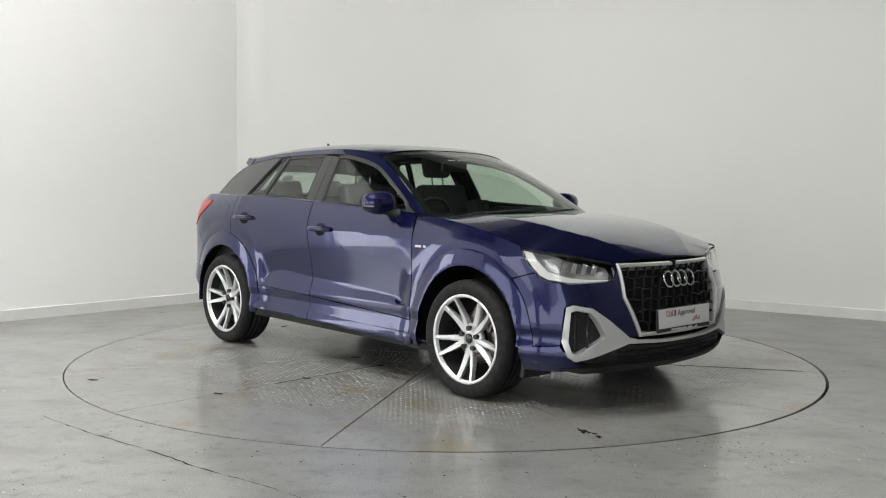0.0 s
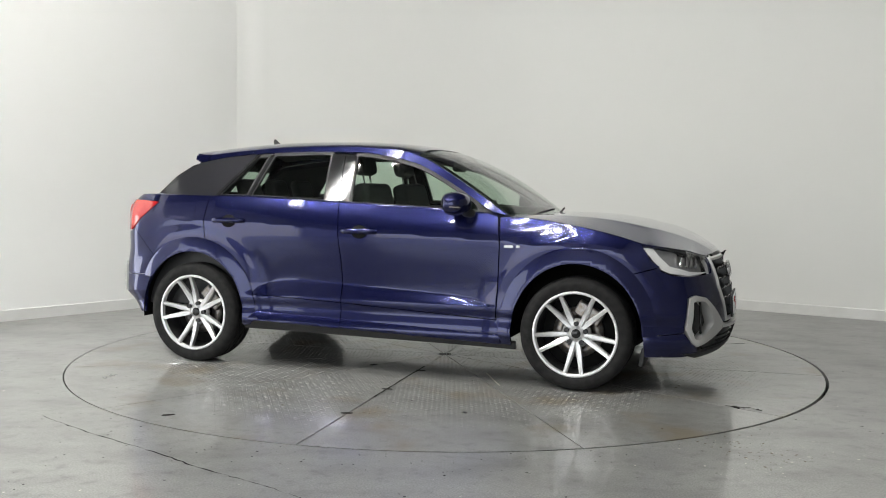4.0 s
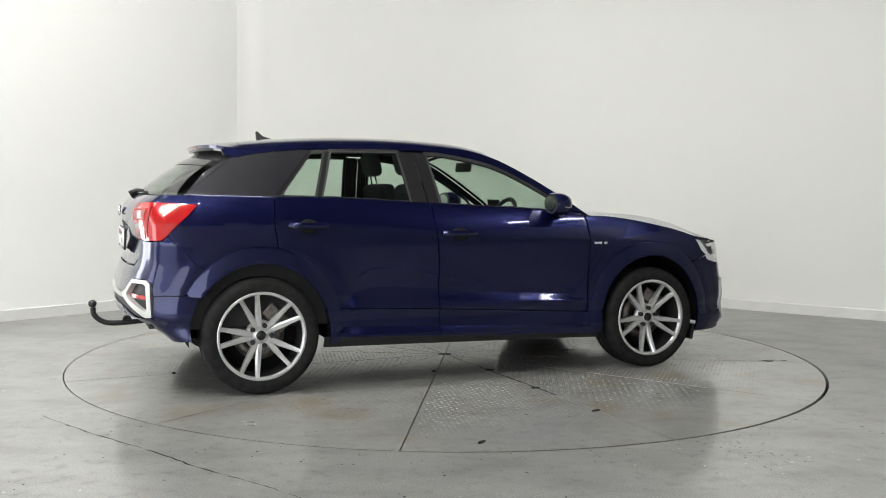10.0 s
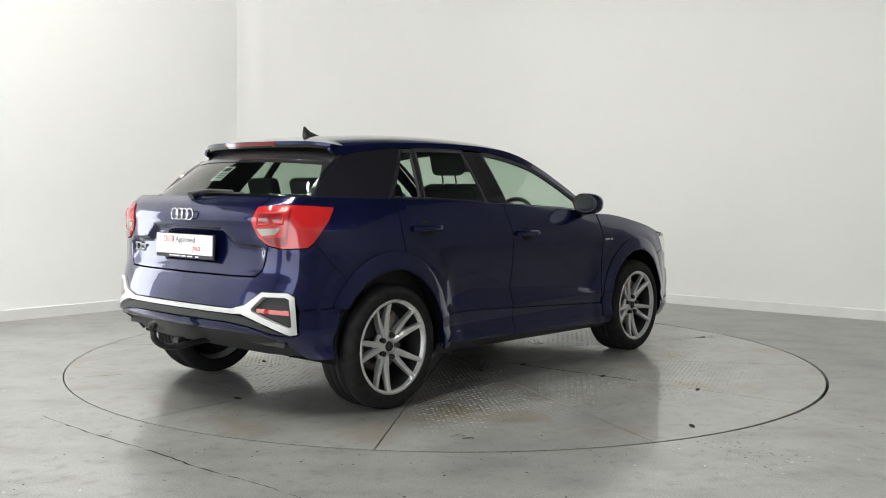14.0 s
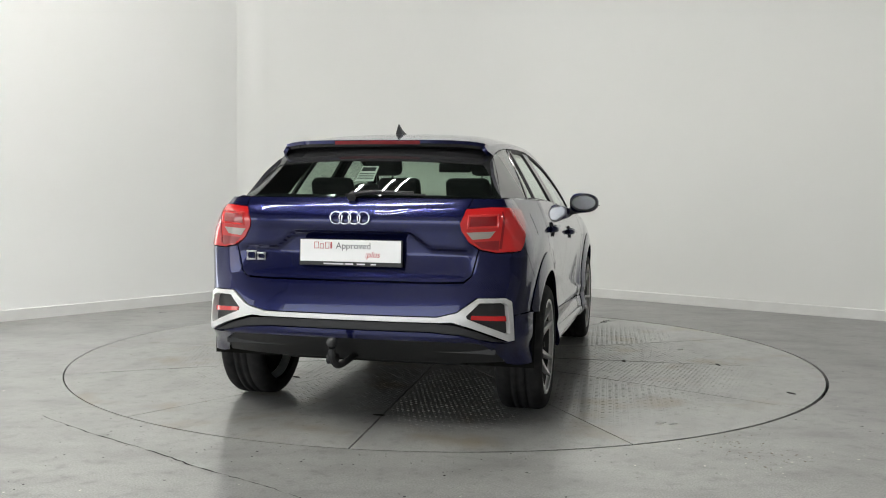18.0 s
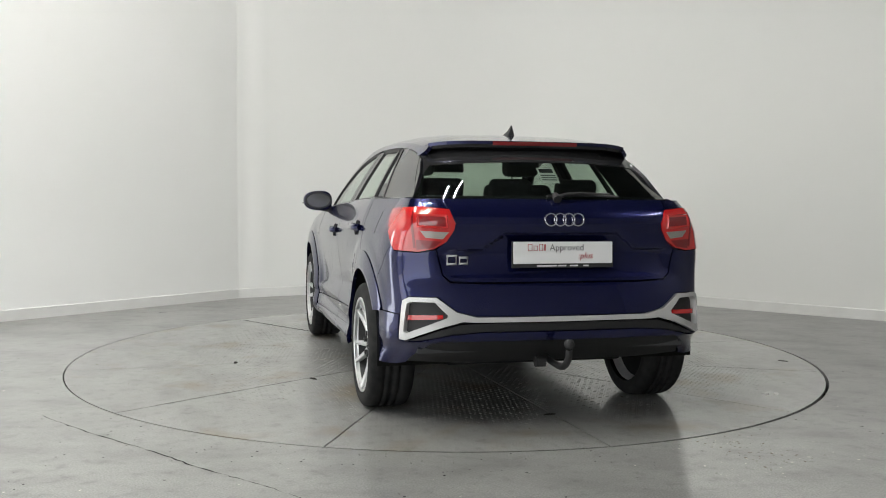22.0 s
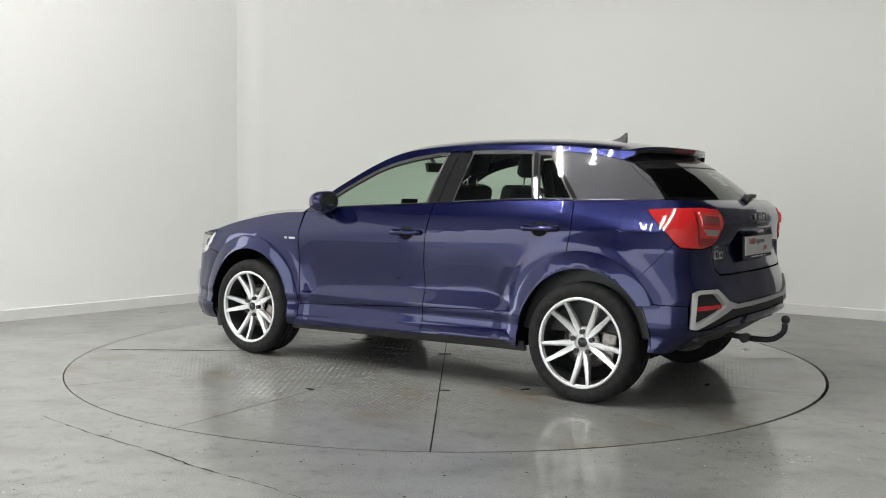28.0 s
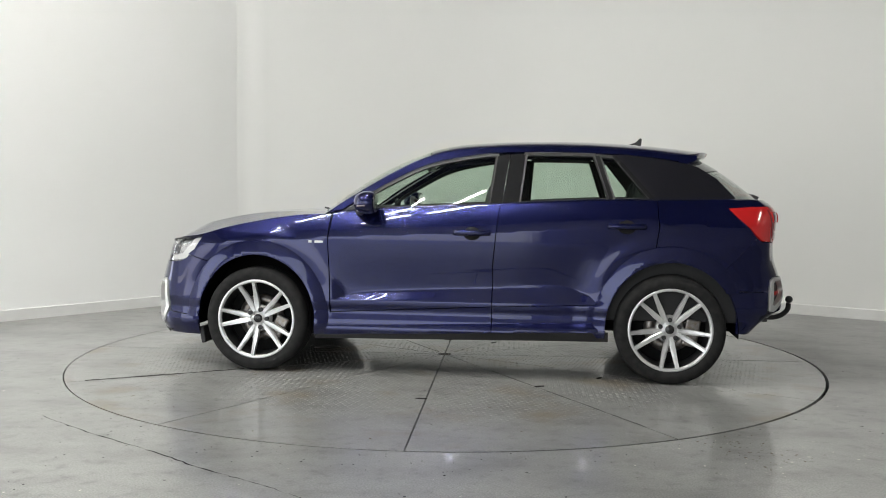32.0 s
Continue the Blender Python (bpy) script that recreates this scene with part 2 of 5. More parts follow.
def patch(name, poly, surf, mat, parent, label="", step=0.03, flange=0.018, off=0.0, mirror=False, aspect=1.0, hole=None):
    """A panel: a polygon of the surface's domain, lifted onto it, with its edge turned inwards."""
    rim = dense(poly, step)
    rims = [rim] + ([dense(hole, step)] if hole else [])
    ring = np.concatenate(rims)
    lo, hi = rim.min(0), rim.max(0)
    gx, gy = np.meshgrid(np.arange(lo[0] + step / 2, hi[0], step), np.arange(lo[1] + step / 2, hi[1], step * aspect))
    gx, gy = gx.ravel(), gy.ravel()
    ok = inside([tuple(q) for q in poly], gx, gy)
    if hole:
        ok &= ~inside(hole, gx, gy)
    gx, gy = gx[ok], gy[ok]
    if len(gx):
        near = np.min(np.hypot(gx[:, None] - ring[None, :, 0], gy[:, None] - ring[None, :, 1]), axis=1)
        gx, gy = gx[near > step * 0.45], gy[near > step * 0.45]
    pts = [Vector(q) for q in ring] + [Vector((a, b)) for a, b in zip(gx, gy)]
    edges, k = [], 0
    for r in rims:
        edges += [(k + i, k + (i + 1) % len(r)) for i in range(len(r))]
        k += len(r)
    vs, _, fs, *_ = delaunay_2d_cdt(pts, edges, [], 1, 1e-6)
    q = np.array([tuple(v) for v in vs])
    if hole:
        mid = np.array([q[list(f)].mean(0) for f in fs])
        fs = [f for f, h in zip(fs, inside(hole, mid[:, 0], mid[:, 1])) if not h]
    p, nor = lift(surf, q, off)
    flip = OUTWARD.get(surf, 1.0) < 0
    faces = [tuple(f) if not flip else tuple(f[::-1]) for f in fs]
    # the edges turned inwards
    allp, alln = [p], [nor]
    base = len(p)
    for h, r in enumerate(rims):
        n = len(r)
        pr, nr = lift(surf, r, off)
        d = np.roll(pr, -1, 0) - np.roll(pr, 1, 0)
        side = np.cross(d, nr)
        side /= np.linalg.norm(side, axis=1)[:, None] + 1e-12
        area = 0.5 * np.sum(r[:, 0] * np.roll(r[:, 1], -1) - np.roll(r[:, 0], -1) * r[:, 1])
        ccw = ((area > 0) != flip) != (h == 1)
        if not ccw:
            side = -side
        allp += [pr, pr - flange * nr]
        alln += [side, side]
        for i in range(n):
            j = (i + 1) % n
            f = (base + i, base + n + i, base + n + j, base + j)
            faces.append(f if ccw else f[::-1])
        base += 2 * n
    allp, alln = np.concatenate(allp), np.concatenate(alln)
    if mirror:
        allp, alln = allp * (1, -1, 1), alln * (1, -1, 1)
        faces = [f[::-1] for f in faces]
    return sheet(name, allp, faces, alln, mat, parent, label)


def both(name, poly, surf, mat, parent, **kw):
    """The same panel on both sides of the car; parent may be a pair."""
    pair = parent if isinstance(parent, tuple) else (parent, parent)
    return patch(name, poly, surf, mat, pair[0], **kw), patch(name, poly, surf, mat, pair[1], mirror=True, **kw)


def spline(points, n=24):
    """A smooth curve through points."""
    p = [np.array(q, float) for q in points]
    p = [2 * p[0] - p[1]] + p + [2 * p[-1] - p[-2]]
    out = []
    for i in range(1, len(p) - 2):
        for k in range(n):
            t = k / n
            a, b, c, d = p[i - 1], p[i], p[i + 1], p[i + 2]
            out.append(0.5 * (2 * b + (c - a) * t + (2 * a - 5 * b + 4 * c - d) * t * t + (3 * b - a - 3 * c + d) * t ** 3))
    out.append(p[-2])
    return np.array(out)


def table(points):
    """A smooth function through (x, value) pairs, x rising."""
    c = spline(points, 16)
    return lambda x: np.interp(x, c[:, 0], c[:, 1])


# ---- the room ----
def wall_run(name, pts, z0, z1, thick, mat, label, close=False):
    """A wall of some thickness along a line of points, inner face on the line."""
    bm = bmesh.new()
    pts = np.array(pts, float)
    d = np.gradient(pts, axis=0)
    d /= np.linalg.norm(d, axis=1)[:, None]
    nrm = np.stack([-d[:, 1], d[:, 0]], 1)
    rows = [[bm.verts.new((*q, z)) for q in pts] for z in (z0, z1)] + [[bm.verts.new((*q, z)) for q in pts + thick * nrm] for z in (z1, z0)]
    for k in range(4):
        a, b = rows[k], rows[(k + 1) % 4]
        for i in range(len(pts) - 1):
            f = bm.faces.new((a[i], a[i + 1], b[i + 1], b[i]))
            f.smooth = k in (0, 2)
            bm.edges.get((a[i], a[i + 1])).smooth = False
            bm.edges.get((b[i], b[i + 1])).smooth = False
    for i in (0, -1):
        bm.faces.new([r[i] for r in rows])
    bmesh.ops.recalc_face_normals(bm, faces=bm.faces)
    return tagged(part(name, bm, mat), label=label, category="wall", kind="structure")


CEILING_Z = 7.0
BAY_Z = 3.9      # the bay walls end below the dark roof of the hall
CORNER = (-2.23, 3.36)
LEFT_FAR = [(-7.6, -3.10), (-5.45, -0.51)]
LEFT_DOOR = [(-5.45, -0.51), (-4.90, 0.151)]
LEFT_LINE = [(-4.90, 0.151), (-3.86, 1.40), (-2.9, 2.555), (-2.33, 3.24), CORNER]
curve = spline([CORNER, (-2.14, 3.425), (-2.00, 3.500), (-1.72, 3.66), (-0.9, 4.02), (0.0, 4.22), (0.8, 4.20), (1.6, 3.83), (2.2, 3.41), (2.8, 2.94), (3.4, 2.48), (4.1, 1.99)], 8)
BACK_LINE = [tuple(q) for q in curve] + [(4.6, 1.64)]
wall_run("wall_left", LEFT_LINE, 0, BAY_Z, 0.15, LIT_WALL, "smooth white painted wall of the photo bay")
wall_run("wall_left_2", LEFT_FAR, 0, BAY_Z, 0.15, LIT_WALL, "smooth white painted wall beside the doorway")
wall_run("wall_left_3", LEFT_DOOR, 2.05, BAY_Z, 0.15, LIT_WALL, "smooth white painted wall over the doorway")
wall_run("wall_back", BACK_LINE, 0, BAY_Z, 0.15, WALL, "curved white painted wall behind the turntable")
# the dark hall around the bay
wall_run("wall_hall_right", [(9.3, 7.0), (9.3, -9.5)], 0, CEILING_Z, 0.15, DARK_WALL, "plain grey hall wall in the shade")
wall_run("wall_hall_back", [(-9.0, 7.0), (9.3, 7.0)], 0, CEILING_Z, 0.15, DARK_WALL, "plain dark hall wall")
wall_run("wall_hall_left", [(-9.0, -3.7), (-9.0, 7.0)], 0, CEILING_Z, 0.15, DARK_WALL, "plain dark hall wall")
wall_run("wall_hall_left_2", [(-9.0, -8.3), (-9.0, -3.7)], 3.0, CEILING_Z, 0.15, DARK_WALL, "plain dark hall wall over the side gate")
wall_run("wall_hall_left_3", [(-9.0, -9.5), (-9.0, -8.3)], 0, CEILING_Z, 0.15, DARK_WALL, "plain dark hall wall")
wall_run("wall_front", [(9.3, -9.5), (-0.9, -9.5)], 0, CEILING_Z, 0.15, DARK_WALL, "plain dark hall wall")
wall_run("wall_front_2", [(-0.9, -9.5), (-8.5, -9.5)], 3.0, CEILING_Z, 0.15, DARK_WALL, "plain dark hall wall over the gate")
wall_run("wall_front_3", [(-8.5, -9.5), (-9.0, -9.5)], 0, CEILING_Z, 0.15, DARK_WALL, "plain dark hall wall")


def skirting(name, line):
    pts = np.array(line, float)
    d = np.gradient(pts, axis=0)
    d /= np.linalg.norm(d, axis=1)[:, None]
    nrm = np.stack([-d[:, 1], d[:, 0]], 1)
    bm = bmesh.new()
    prof = [(-0.016, 0.0), (-0.016, 0.094), (-0.013, 0.099), (0.0, 0.100)]
    rows = [[bm.verts.new((*(q + o * w), z)) for q, w in zip(pts, nrm)] for o, z in prof]
    for a, b in zip(rows, rows[1:]):
        for i in range(len(pts) - 1):
            bm.faces.new((a[i], a[i + 1], b[i + 1], b[i]))
    bmesh.ops.recalc_face_normals(bm, faces=bm.faces)
    return tagged(part(name, bm, SKIRT), label="low painted skirting board at the wall's foot", category="baseboard", kind="structure")


SKIRT = material("skirting_paint", (0.74, 0.74, 0.725), 0.5)
link(SKIRT, ramp(SKIRT, noise_tex(SKIRT, 3, 5), [(0.3, (0.68, 0.68, 0.66)), (0.7, (0.76, 0.76, 0.745))]), bsdf(SKIRT).inputs["Base Color"])
skirting("baseboard_left", LEFT_LINE)
skirting("baseboard_left_2", LEFT_FAR)
skirting("baseboard_back", BACK_LINE)

bm = bmesh.new()
box(bm, (18.9, 17.1, 0.12), pose(0.15, -1.25, CEILING_Z + 0.06))
tagged(part("ceiling", bm, CEIL), label="plain dark ceiling of the hall", category="ceiling", kind="structure")

# daylight through the open doorway of the side wall
side_day = bpy.data.lights.new("door_daylight", "AREA")
side_day.shape, side_day.size, side_day.size_y, side_day.energy, side_day.color = "RECTANGLE", 0.85, 2.03, 31.0, (0.97, 1.0, 1.0)
doorway = new("door_daylight", side_day)
doorway.matrix_basis = look((-5.195, -0.165, 1.02), (-5.195 + 0.768, -0.165 - 0.64, 1.02))

# daylight through the hall's open gate, behind the camera
gate_day = bpy.data.lights.new("gate_daylight", "AREA")
gate_day.shape, gate_day.size, gate_day.size_y, gate_day.energy, gate_day.color = "RECTANGLE", 7.55, 2.95, 180.0, (0.95, 0.98, 1.0)
gateway = new("gate_daylight", gate_day)
gateway.matrix_basis = look((-4.7, -9.56, 1.5), (-4.7, -8.0, 1.5))
# and through a second gate in the hall's side wall
yard_day = bpy.data.lights.new("yard_daylight", "AREA")
yard_day.shape, yard_day.size, yard_day.size_y, yard_day.energy, yard_day.color = "RECTANGLE", 4.55, 2.95, 110.0, (0.95, 0.98, 1.0)
yard = new("yard_daylight", yard_day)
yard.matrix_basis = look((-9.06, -6.0, 1.5), (-7.0, -6.0, 1.5))

# floor with the round pit of the turntable cut out
bm = bmesh.new()
ringv = [[bm.verts.new((r * math.cos(t) + 0.006, r * math.sin(t) - 0.002, z)) for t in (2 * math.pi * k / 180 for k in range(180))] for r, z in ((TABLE_R + 0.013, -0.12), (TABLE_R + 0.013, 0.0))]
sq = []
for k in range(180):
    t = 2 * math.pi * k / 180
    c, s = math.cos(t), math.sin(t)
    e = 1 / max(abs(c), abs(s))
    sq.append(bm.verts.new((9.6 * c * e + 0.15, 8.7 * s * e - 1.25, 0)))
ringv.append(sq)
for a, b in zip(ringv, ringv[1:]):
    for k in range(180):
        bm.faces.new((a[k], b[k], b[(k + 1) % 180], a[(k + 1) % 180]))
bmesh.ops.recalc_face_normals(bm, faces=bm.faces)
floor_ob = tagged(part("floor", bm, FLOOR), label="wet grey painted concrete floor with scuffs and cracks", category="floor", kind="structure")
bm = bmesh.new()
cyl(bm, TABLE_R + 0.05, TABLE_R + 0.05, 0.02, pose(0, 0, -0.13), 96)
tagged(part("turntable_pit", bm, GAP), label="dark pit under the turntable", category="pit", kind="structure")

# turntable: twelve wedge plates
turntable = tagged(new("turntable"), label="round grey steel turntable with wet tread plates", category="turntable")
SEAM = 3.4


def wedge(k):
    bm = bmesh.new()
    a0, a1 = radians(SEAM + 30 * k), radians(SEAM + 30 * k + 30)
    g = 0.0030
    def at(r, a, end):
        off = g if end == 0 else -g
        return (r * math.cos(a) - off * math.sin(a), r * math.sin(a) + off * math.cos(a))
    n = 15
    outline = [at(0.05, a0, 0)] + [at(TABLE_R, a0, 0)]
    outline += [(TABLE_R * math.cos(a0 + (a1 - a0) * i / n), TABLE_R * math.sin(a0 + (a1 - a0) * i / n)) for i in range(1, n)]
    outline += [at(TABLE_R, a1, 1), at(0.05, a1, 1)]
    prism(bm, outline, -0.02, 0.0)
    bmesh.ops.bevel(bm, geom=[e for e in bm.edges if all(v.co.z > -0.01 for v in e.verts)], offset=0.0012, segments=1, affect="EDGES")
    return part("tread_plate", bm, PLATE, turntable)


for k in range(12):
    wedge(k)


def tread_pattern():
    """Raised lozenges of the tread plates, joined: worn down unevenly, most of all towards the rim."""
    rnd = random.Random(21)
    pitch, verts, faces = 0.027, [], []
    for k in range(12):
        mid = radians(SEAM + 30 * k + 15)
        c, s = math.cos(mid), math.sin(mid)
        for i in range(3, int(TABLE_R / pitch)):
            for j in range(-int(i * 0.27), int(i * 0.27) + 1):
                u, v = i * pitch, j * pitch
                r = math.hypot(u, v)
                if r > TABLE_R - 0.03 or abs(math.degrees(math.atan2(v, u))) > 14.6:
                    continue
                t = mid + (math.pi / 4 if (i + j) % 2 else -math.pi / 4) + rnd.uniform(-0.12, 0.12)
                top = 0.0023 * rnd.uniform(0.25, 1.0) * min(1.0, max(0.22, (2.45 - r) / 0.75))
                ct, st = math.cos(t), math.sin(t)
                x, y = u * c - v * s, u * s + v * c
                b = len(verts)
                for a, w, h in ((-0.0115, 0, 0.0), (0, -0.0038, 0.0), (0.0115, 0, 0.0), (0, 0.0038, 0.0), (-0.005, 0, top), (0.005, 0, top)):
                    verts.append((x + a * ct - w * st, y + a * st + w * ct, h))
                faces += [(b, b + 1, b + 4), (b + 1, b + 5, b + 4), (b + 1, b + 2, b + 5), (b + 2, b + 3, b + 5), (b + 3, b + 4, b + 5), (b + 3, b, b + 4)]
    me = bpy.data.meshes.new("tread_pattern")
    me.from_pydata(verts, [], faces)
    me.materials.append(PLATE)
    ob = new("tread_pattern", me)
    ob.parent = turntable
    return tagged(ob, kind="stuff")


tread_pattern()
bm = bmesh.new()
cyl(bm, TABLE_R - 0.01, TABLE_R - 0.01, 0.03, pose(0, 0, -0.04), 96)
part("base_disc", bm, GAP, turntable)


# ---- marks on the floor and the turntable ----
def ribbon(name, pts, width, mat, parent, z=0.002, rough=0.4):
    """A thin uneven line on the ground."""
    rnd = random.Random(len(pts) * 7 + int(width * 1e5))
    c = spline(pts, 8)
    d = np.gradient(c, axis=0)
    d /= np.linalg.norm(d, axis=1)[:, None] + 1e-9
    n = np.stack([-d[:, 1], d[:, 0]], 1)
    bm = bmesh.new()
    prev = None
    for q, w in zip(c, n):
        a = width * (0.5 + rough * (rnd.random() - 0.5))
        q = q + w * width * rough * (rnd.random() - 0.5) * 1.5
        row = [bm.verts.new((*(q + k * a * w), z)) for k in (-1, 1)]
        if prev:
            bm.faces.new((prev[0], row[0], row[1], prev[1]))
        prev = row
    for f in bm.faces:
        f.normal_update()
        if f.normal.z < 0:
            f.normal_flip()
    return part(name, bm, mat, parent)


CRACK = material("crack_dirt", (0.022, 0.021, 0.019), 0.9, spec=0.04)
DIRT = material("brown_dirt", (0.10, 0.075, 0.045), 0.8, spec=0.1)
STRAW = material("pale_scrap", (0.55, 0.53, 0.47), 0.7)
ribbon("floor_joint", [(-2.05, -1.95), (-1.70, -2.26), (-1.29, -2.583), (-1.029, -2.812), (-0.804, -2.975), (-0.57, -3.163), (-0.30, -3.40)], 0.0035, CRACK, floor_ob, rough=2.2)



def specks(name, count, mat, parent, seed, r0, r1, size, arc=(0, 360)):
    """Small chips and drops scattered on the ground, joined."""
    rnd = random.Random(seed)
    bm = bmesh.new()
    for _ in range(count):
        r, t = math.sqrt(rnd.uniform(r0 * r0, r1 * r1)), radians(rnd.uniform(*arc))
        s = size * 0.72 * rnd.uniform(0.35, 1.0) ** 2
        k, e = rnd.uniform(0, 6.28), rnd.uniform(0.35, 1.0)
        vs = []
        for i in range(6):
            a = i * math.pi / 3
            x, y = s * math.cos(a) * rnd.uniform(0.7, 1.2), s * e * math.sin(a) * rnd.uniform(0.7, 1.2)
            vs.append(bm.verts.new((r * math.cos(t) + x * math.cos(k) - y * math.sin(k), r * math.sin(t) + x * math.sin(k) + y * math.cos(k), 0.0022)))
        bm.faces.new(vs)
    return tagged(part(name, bm, mat, parent), kind="stuff")


specks("dark_specks", 700, CRACK, floor_ob, 3, TABLE_R + 0.05, 5.2, 0.011, (180, 360))
specks("dark_specks", 120, CRACK, floor_ob, 8, TABLE_R + 0.03, TABLE_R + 0.35, 0.010, (225, 300))
specks("dark_specks", 40, DIRT, floor_ob, 11, TABLE_R + 0.06, 3.15, 0.010, (297, 303))
specks("dirt_flakes", 60, DIRT, floor_ob, 12, TABLE_R + 0.06, 3.15, 0.014, (296, 304))
specks("dirt_flakes", 90, DIRT, turntable, 13, 0.6, TABLE_R - 0.1, 0.016)
specks("pale_specks", 120, STRAW, floor_ob, 4, TABLE_R + 0.1, 4.2, 0.010, (200, 340))
specks("pale_specks", 60, STRAW, floor_ob, 14, TABLE_R + 0.06, 3.2, 0.011, (292, 308))
specks("dark_specks", 160, CRACK, turntable, 5, 0.3, TABLE_R - 0.05, 0.010)
for x, y, a in ((0.075, -1.26, 10), (0.057, -0.65, 0), (-0.308, -0.574, 60), (0.108, -1.89, 20), (-0.73, -2.26, 40), (2.03, -1.0, 120), (-1.888, -0.094, 90), (-0.06, 1.467, 0), (-0.708, 1.016, 30), (-1.07, 0.70, 60)):
    bm = bmesh.new()
    cyl(bm, 1, 1, 0.004, pose(x, y, 0.0005, 0, 0, a) @ Matrix.Diagonal((0.034, 0.013, 1, 1)), 14)
    part("lifting_slot", bm, CRACK, turntable, "dark lifting slot in a tread plate")
for a, r0, r1, w in ((SEAM + 30, 1.45, 2.42, 0.018), (SEAM + 270, 0.5, 1.5, 0.010), (SEAM + 120, 0.7, 2.3, 0.006)):
    t = radians(a)
    ribbon("open_seam", [(r * math.cos(t), r * math.sin(t)) for r in np.linspace(r0, r1, 6)], w, CRACK, turntable)
ribbon("dark_scrap", [(1.97, -0.975), (2.05, -1.0), (2.11, -1.005), (2.17, -1.045)], 0.018, CRACK, turntable, z=0.003, rough=0.9)
ribbon("pale_straw", [(0.488, -0.592), (0.56, -0.73), (0.671, -0.933)], 0.007, STRAW, turntable, z=0.004)


# ---- ceiling lights ----
def strip_light(x0, y0, x1, y1, z=CEILING_Z - 0.12):
    L = math.hypot(x1 - x0, y1 - y0)
    lamp = tagged(new("strip_light"), label="long white fluorescent strip light under the ceiling", category="ceiling light", group="ceiling strip lights")
    lamp.matrix_basis = pose((x0 + x1) / 2, (y0 + y1) / 2, z, 0, 0, math.degrees(math.atan2(y1 - y0, x1 - x0)))
    bm = bmesh.new()
    box(bm, (L, 0.14, 0.05), pose(0, 0, 0.085), 0.008)
    part("housing", bm, WALL, lamp)
    bm = bmesh.new()
    box(bm, (L - 0.04, 0.05, 0.012), pose(0, 0, 0.056), 0.004)
    part("tube", bm, TUBE, lamp)
    return lamp


# a row across the bay in front of the turntable, and two more behind it towards the hall
# the last, far right, is an added unseen lamp to brighten the car's flank
for x, y, a in ((-4.6, -2.6, 50), (-5.1, -3.1, 50), (-5.6, -3.6, 50), (-2.7, -1.2, 50), (-1.8, -1.2, 50), (-1.3, -1.2, 50), (-4.0, -5.6, 50), (-2.6, -5.3, 50), (-1.5, -5.0, 50), (-3.2, -6.8, 50), (7.6, -4.6, 90)):
    c, s = 1.1 * math.cos(radians(a)), 1.1 * math.sin(radians(a))
    strip_light(x - c, y - s, x + c, y + s, CEILING_Z - 0.11)


# ---- the car: surfaces (x forward, y to the left, z up; origin on the ground between the axles) ----
car = tagged(new("car"), label="wet dark blue compact hatchback with silver wheels on the turntable", category="car")
AXLE = 1.3005

PLAN = spline([(2.160, 0), (2.153, 0.16), (2.124, 0.36), (2.076, 0.54), (2.01, 0.70), (1.93, 0.79), (1.80, 0.836), (1.65, 0.855), (1.45, 0.866), (1.0, 0.869), (0.3, 0.870), (-0.4, 0.870),
               (-1.1, 0.869), (-1.5, 0.862), (-1.72, 0.848), (-1.86, 0.811), (-1.944, 0.735), (-2.003, 0.583), (-2.032, 0.33), (-2.040, 0.14), (-2.043, 0)], 40)
ARC = np.concatenate([[0], np.cumsum(np.hypot(*np.diff(PLAN, axis=0).T))])
TAN = np.gradient(PLAN, ARC, axis=0)
PN = np.stack([-TAN[:, 1], TAN[:, 0]], 1) * -1
PN = -PN if PN[0, 0] < 0 else PN
PN /= np.linalg.norm(PN, axis=1)[:, None]
S_END = ARC[-1]

front_d = table([(0.10, -0.16), (0.20, -0.075), (0.25, -0.03), (0.31, -0.004), (0.36, 0), (0.5, -0.002), (0.6, -0.02), (0.7, -0.052), (0.78, -0.095), (0.86, -0.16), (1.0, -0.30)])
side_d = table([(0.10, -0.10), (0.22, -0.045), (0.265, -0.018), (0.30, -0.004), (0.345, -0.006), (0.40, -0.018), (0.46, -0.010), (0.56, -0.016), (0.66, -0.014), (0.78, -0.008),
                (0.87, -0.005), (1.0, -0.005), (1.14, -0.005)])
shoulder_line = table([(-2.0, 0.97), (-1.2, 0.955), (-0.74, 0.942), (-0.21, 0.908), (0.0, 0.900), (0.416, 0.886), (0.79, 0.868), (1.1, 0.852), (1.6, 0.82), (2.0, 0.78)])
crease = table([(-0.95, 0.49), (-0.85, 0.50), (-0.80, 0.535), (-0.60, 0.590), (-0.21, 0.568), (0.23, 0.546), (0.61, 0.518), (0.73, 0.486), (0.79, 0.475), (0.9, 0.47)])
rear_d = table([(0.10, -0.22), (0.26, -0.13), (0.34, -0.06), (0.42, -0.015), (0.47, -0.002), (0.56, 0), (0.64, -0.014), (0.70, -0.032), (0.76, -0.052), (0.86, -0.058), (0.96, -0.050), (1.02, -0.042), (1.07, -0.060), (1.10, -0.085), (1.13, -0.130), (1.2, -0.24)])


def mirrored(s):
    """Arc length along the half outline; past the tail the outline runs back on the other side."""
    s = np.asarray(s, float)
    sign = np.where((s < 0) | (s > S_END), -1.0, 1.0)
    a = np.abs(s)
    return np.where(a > S_END, 2 * S_END - a, a), sign


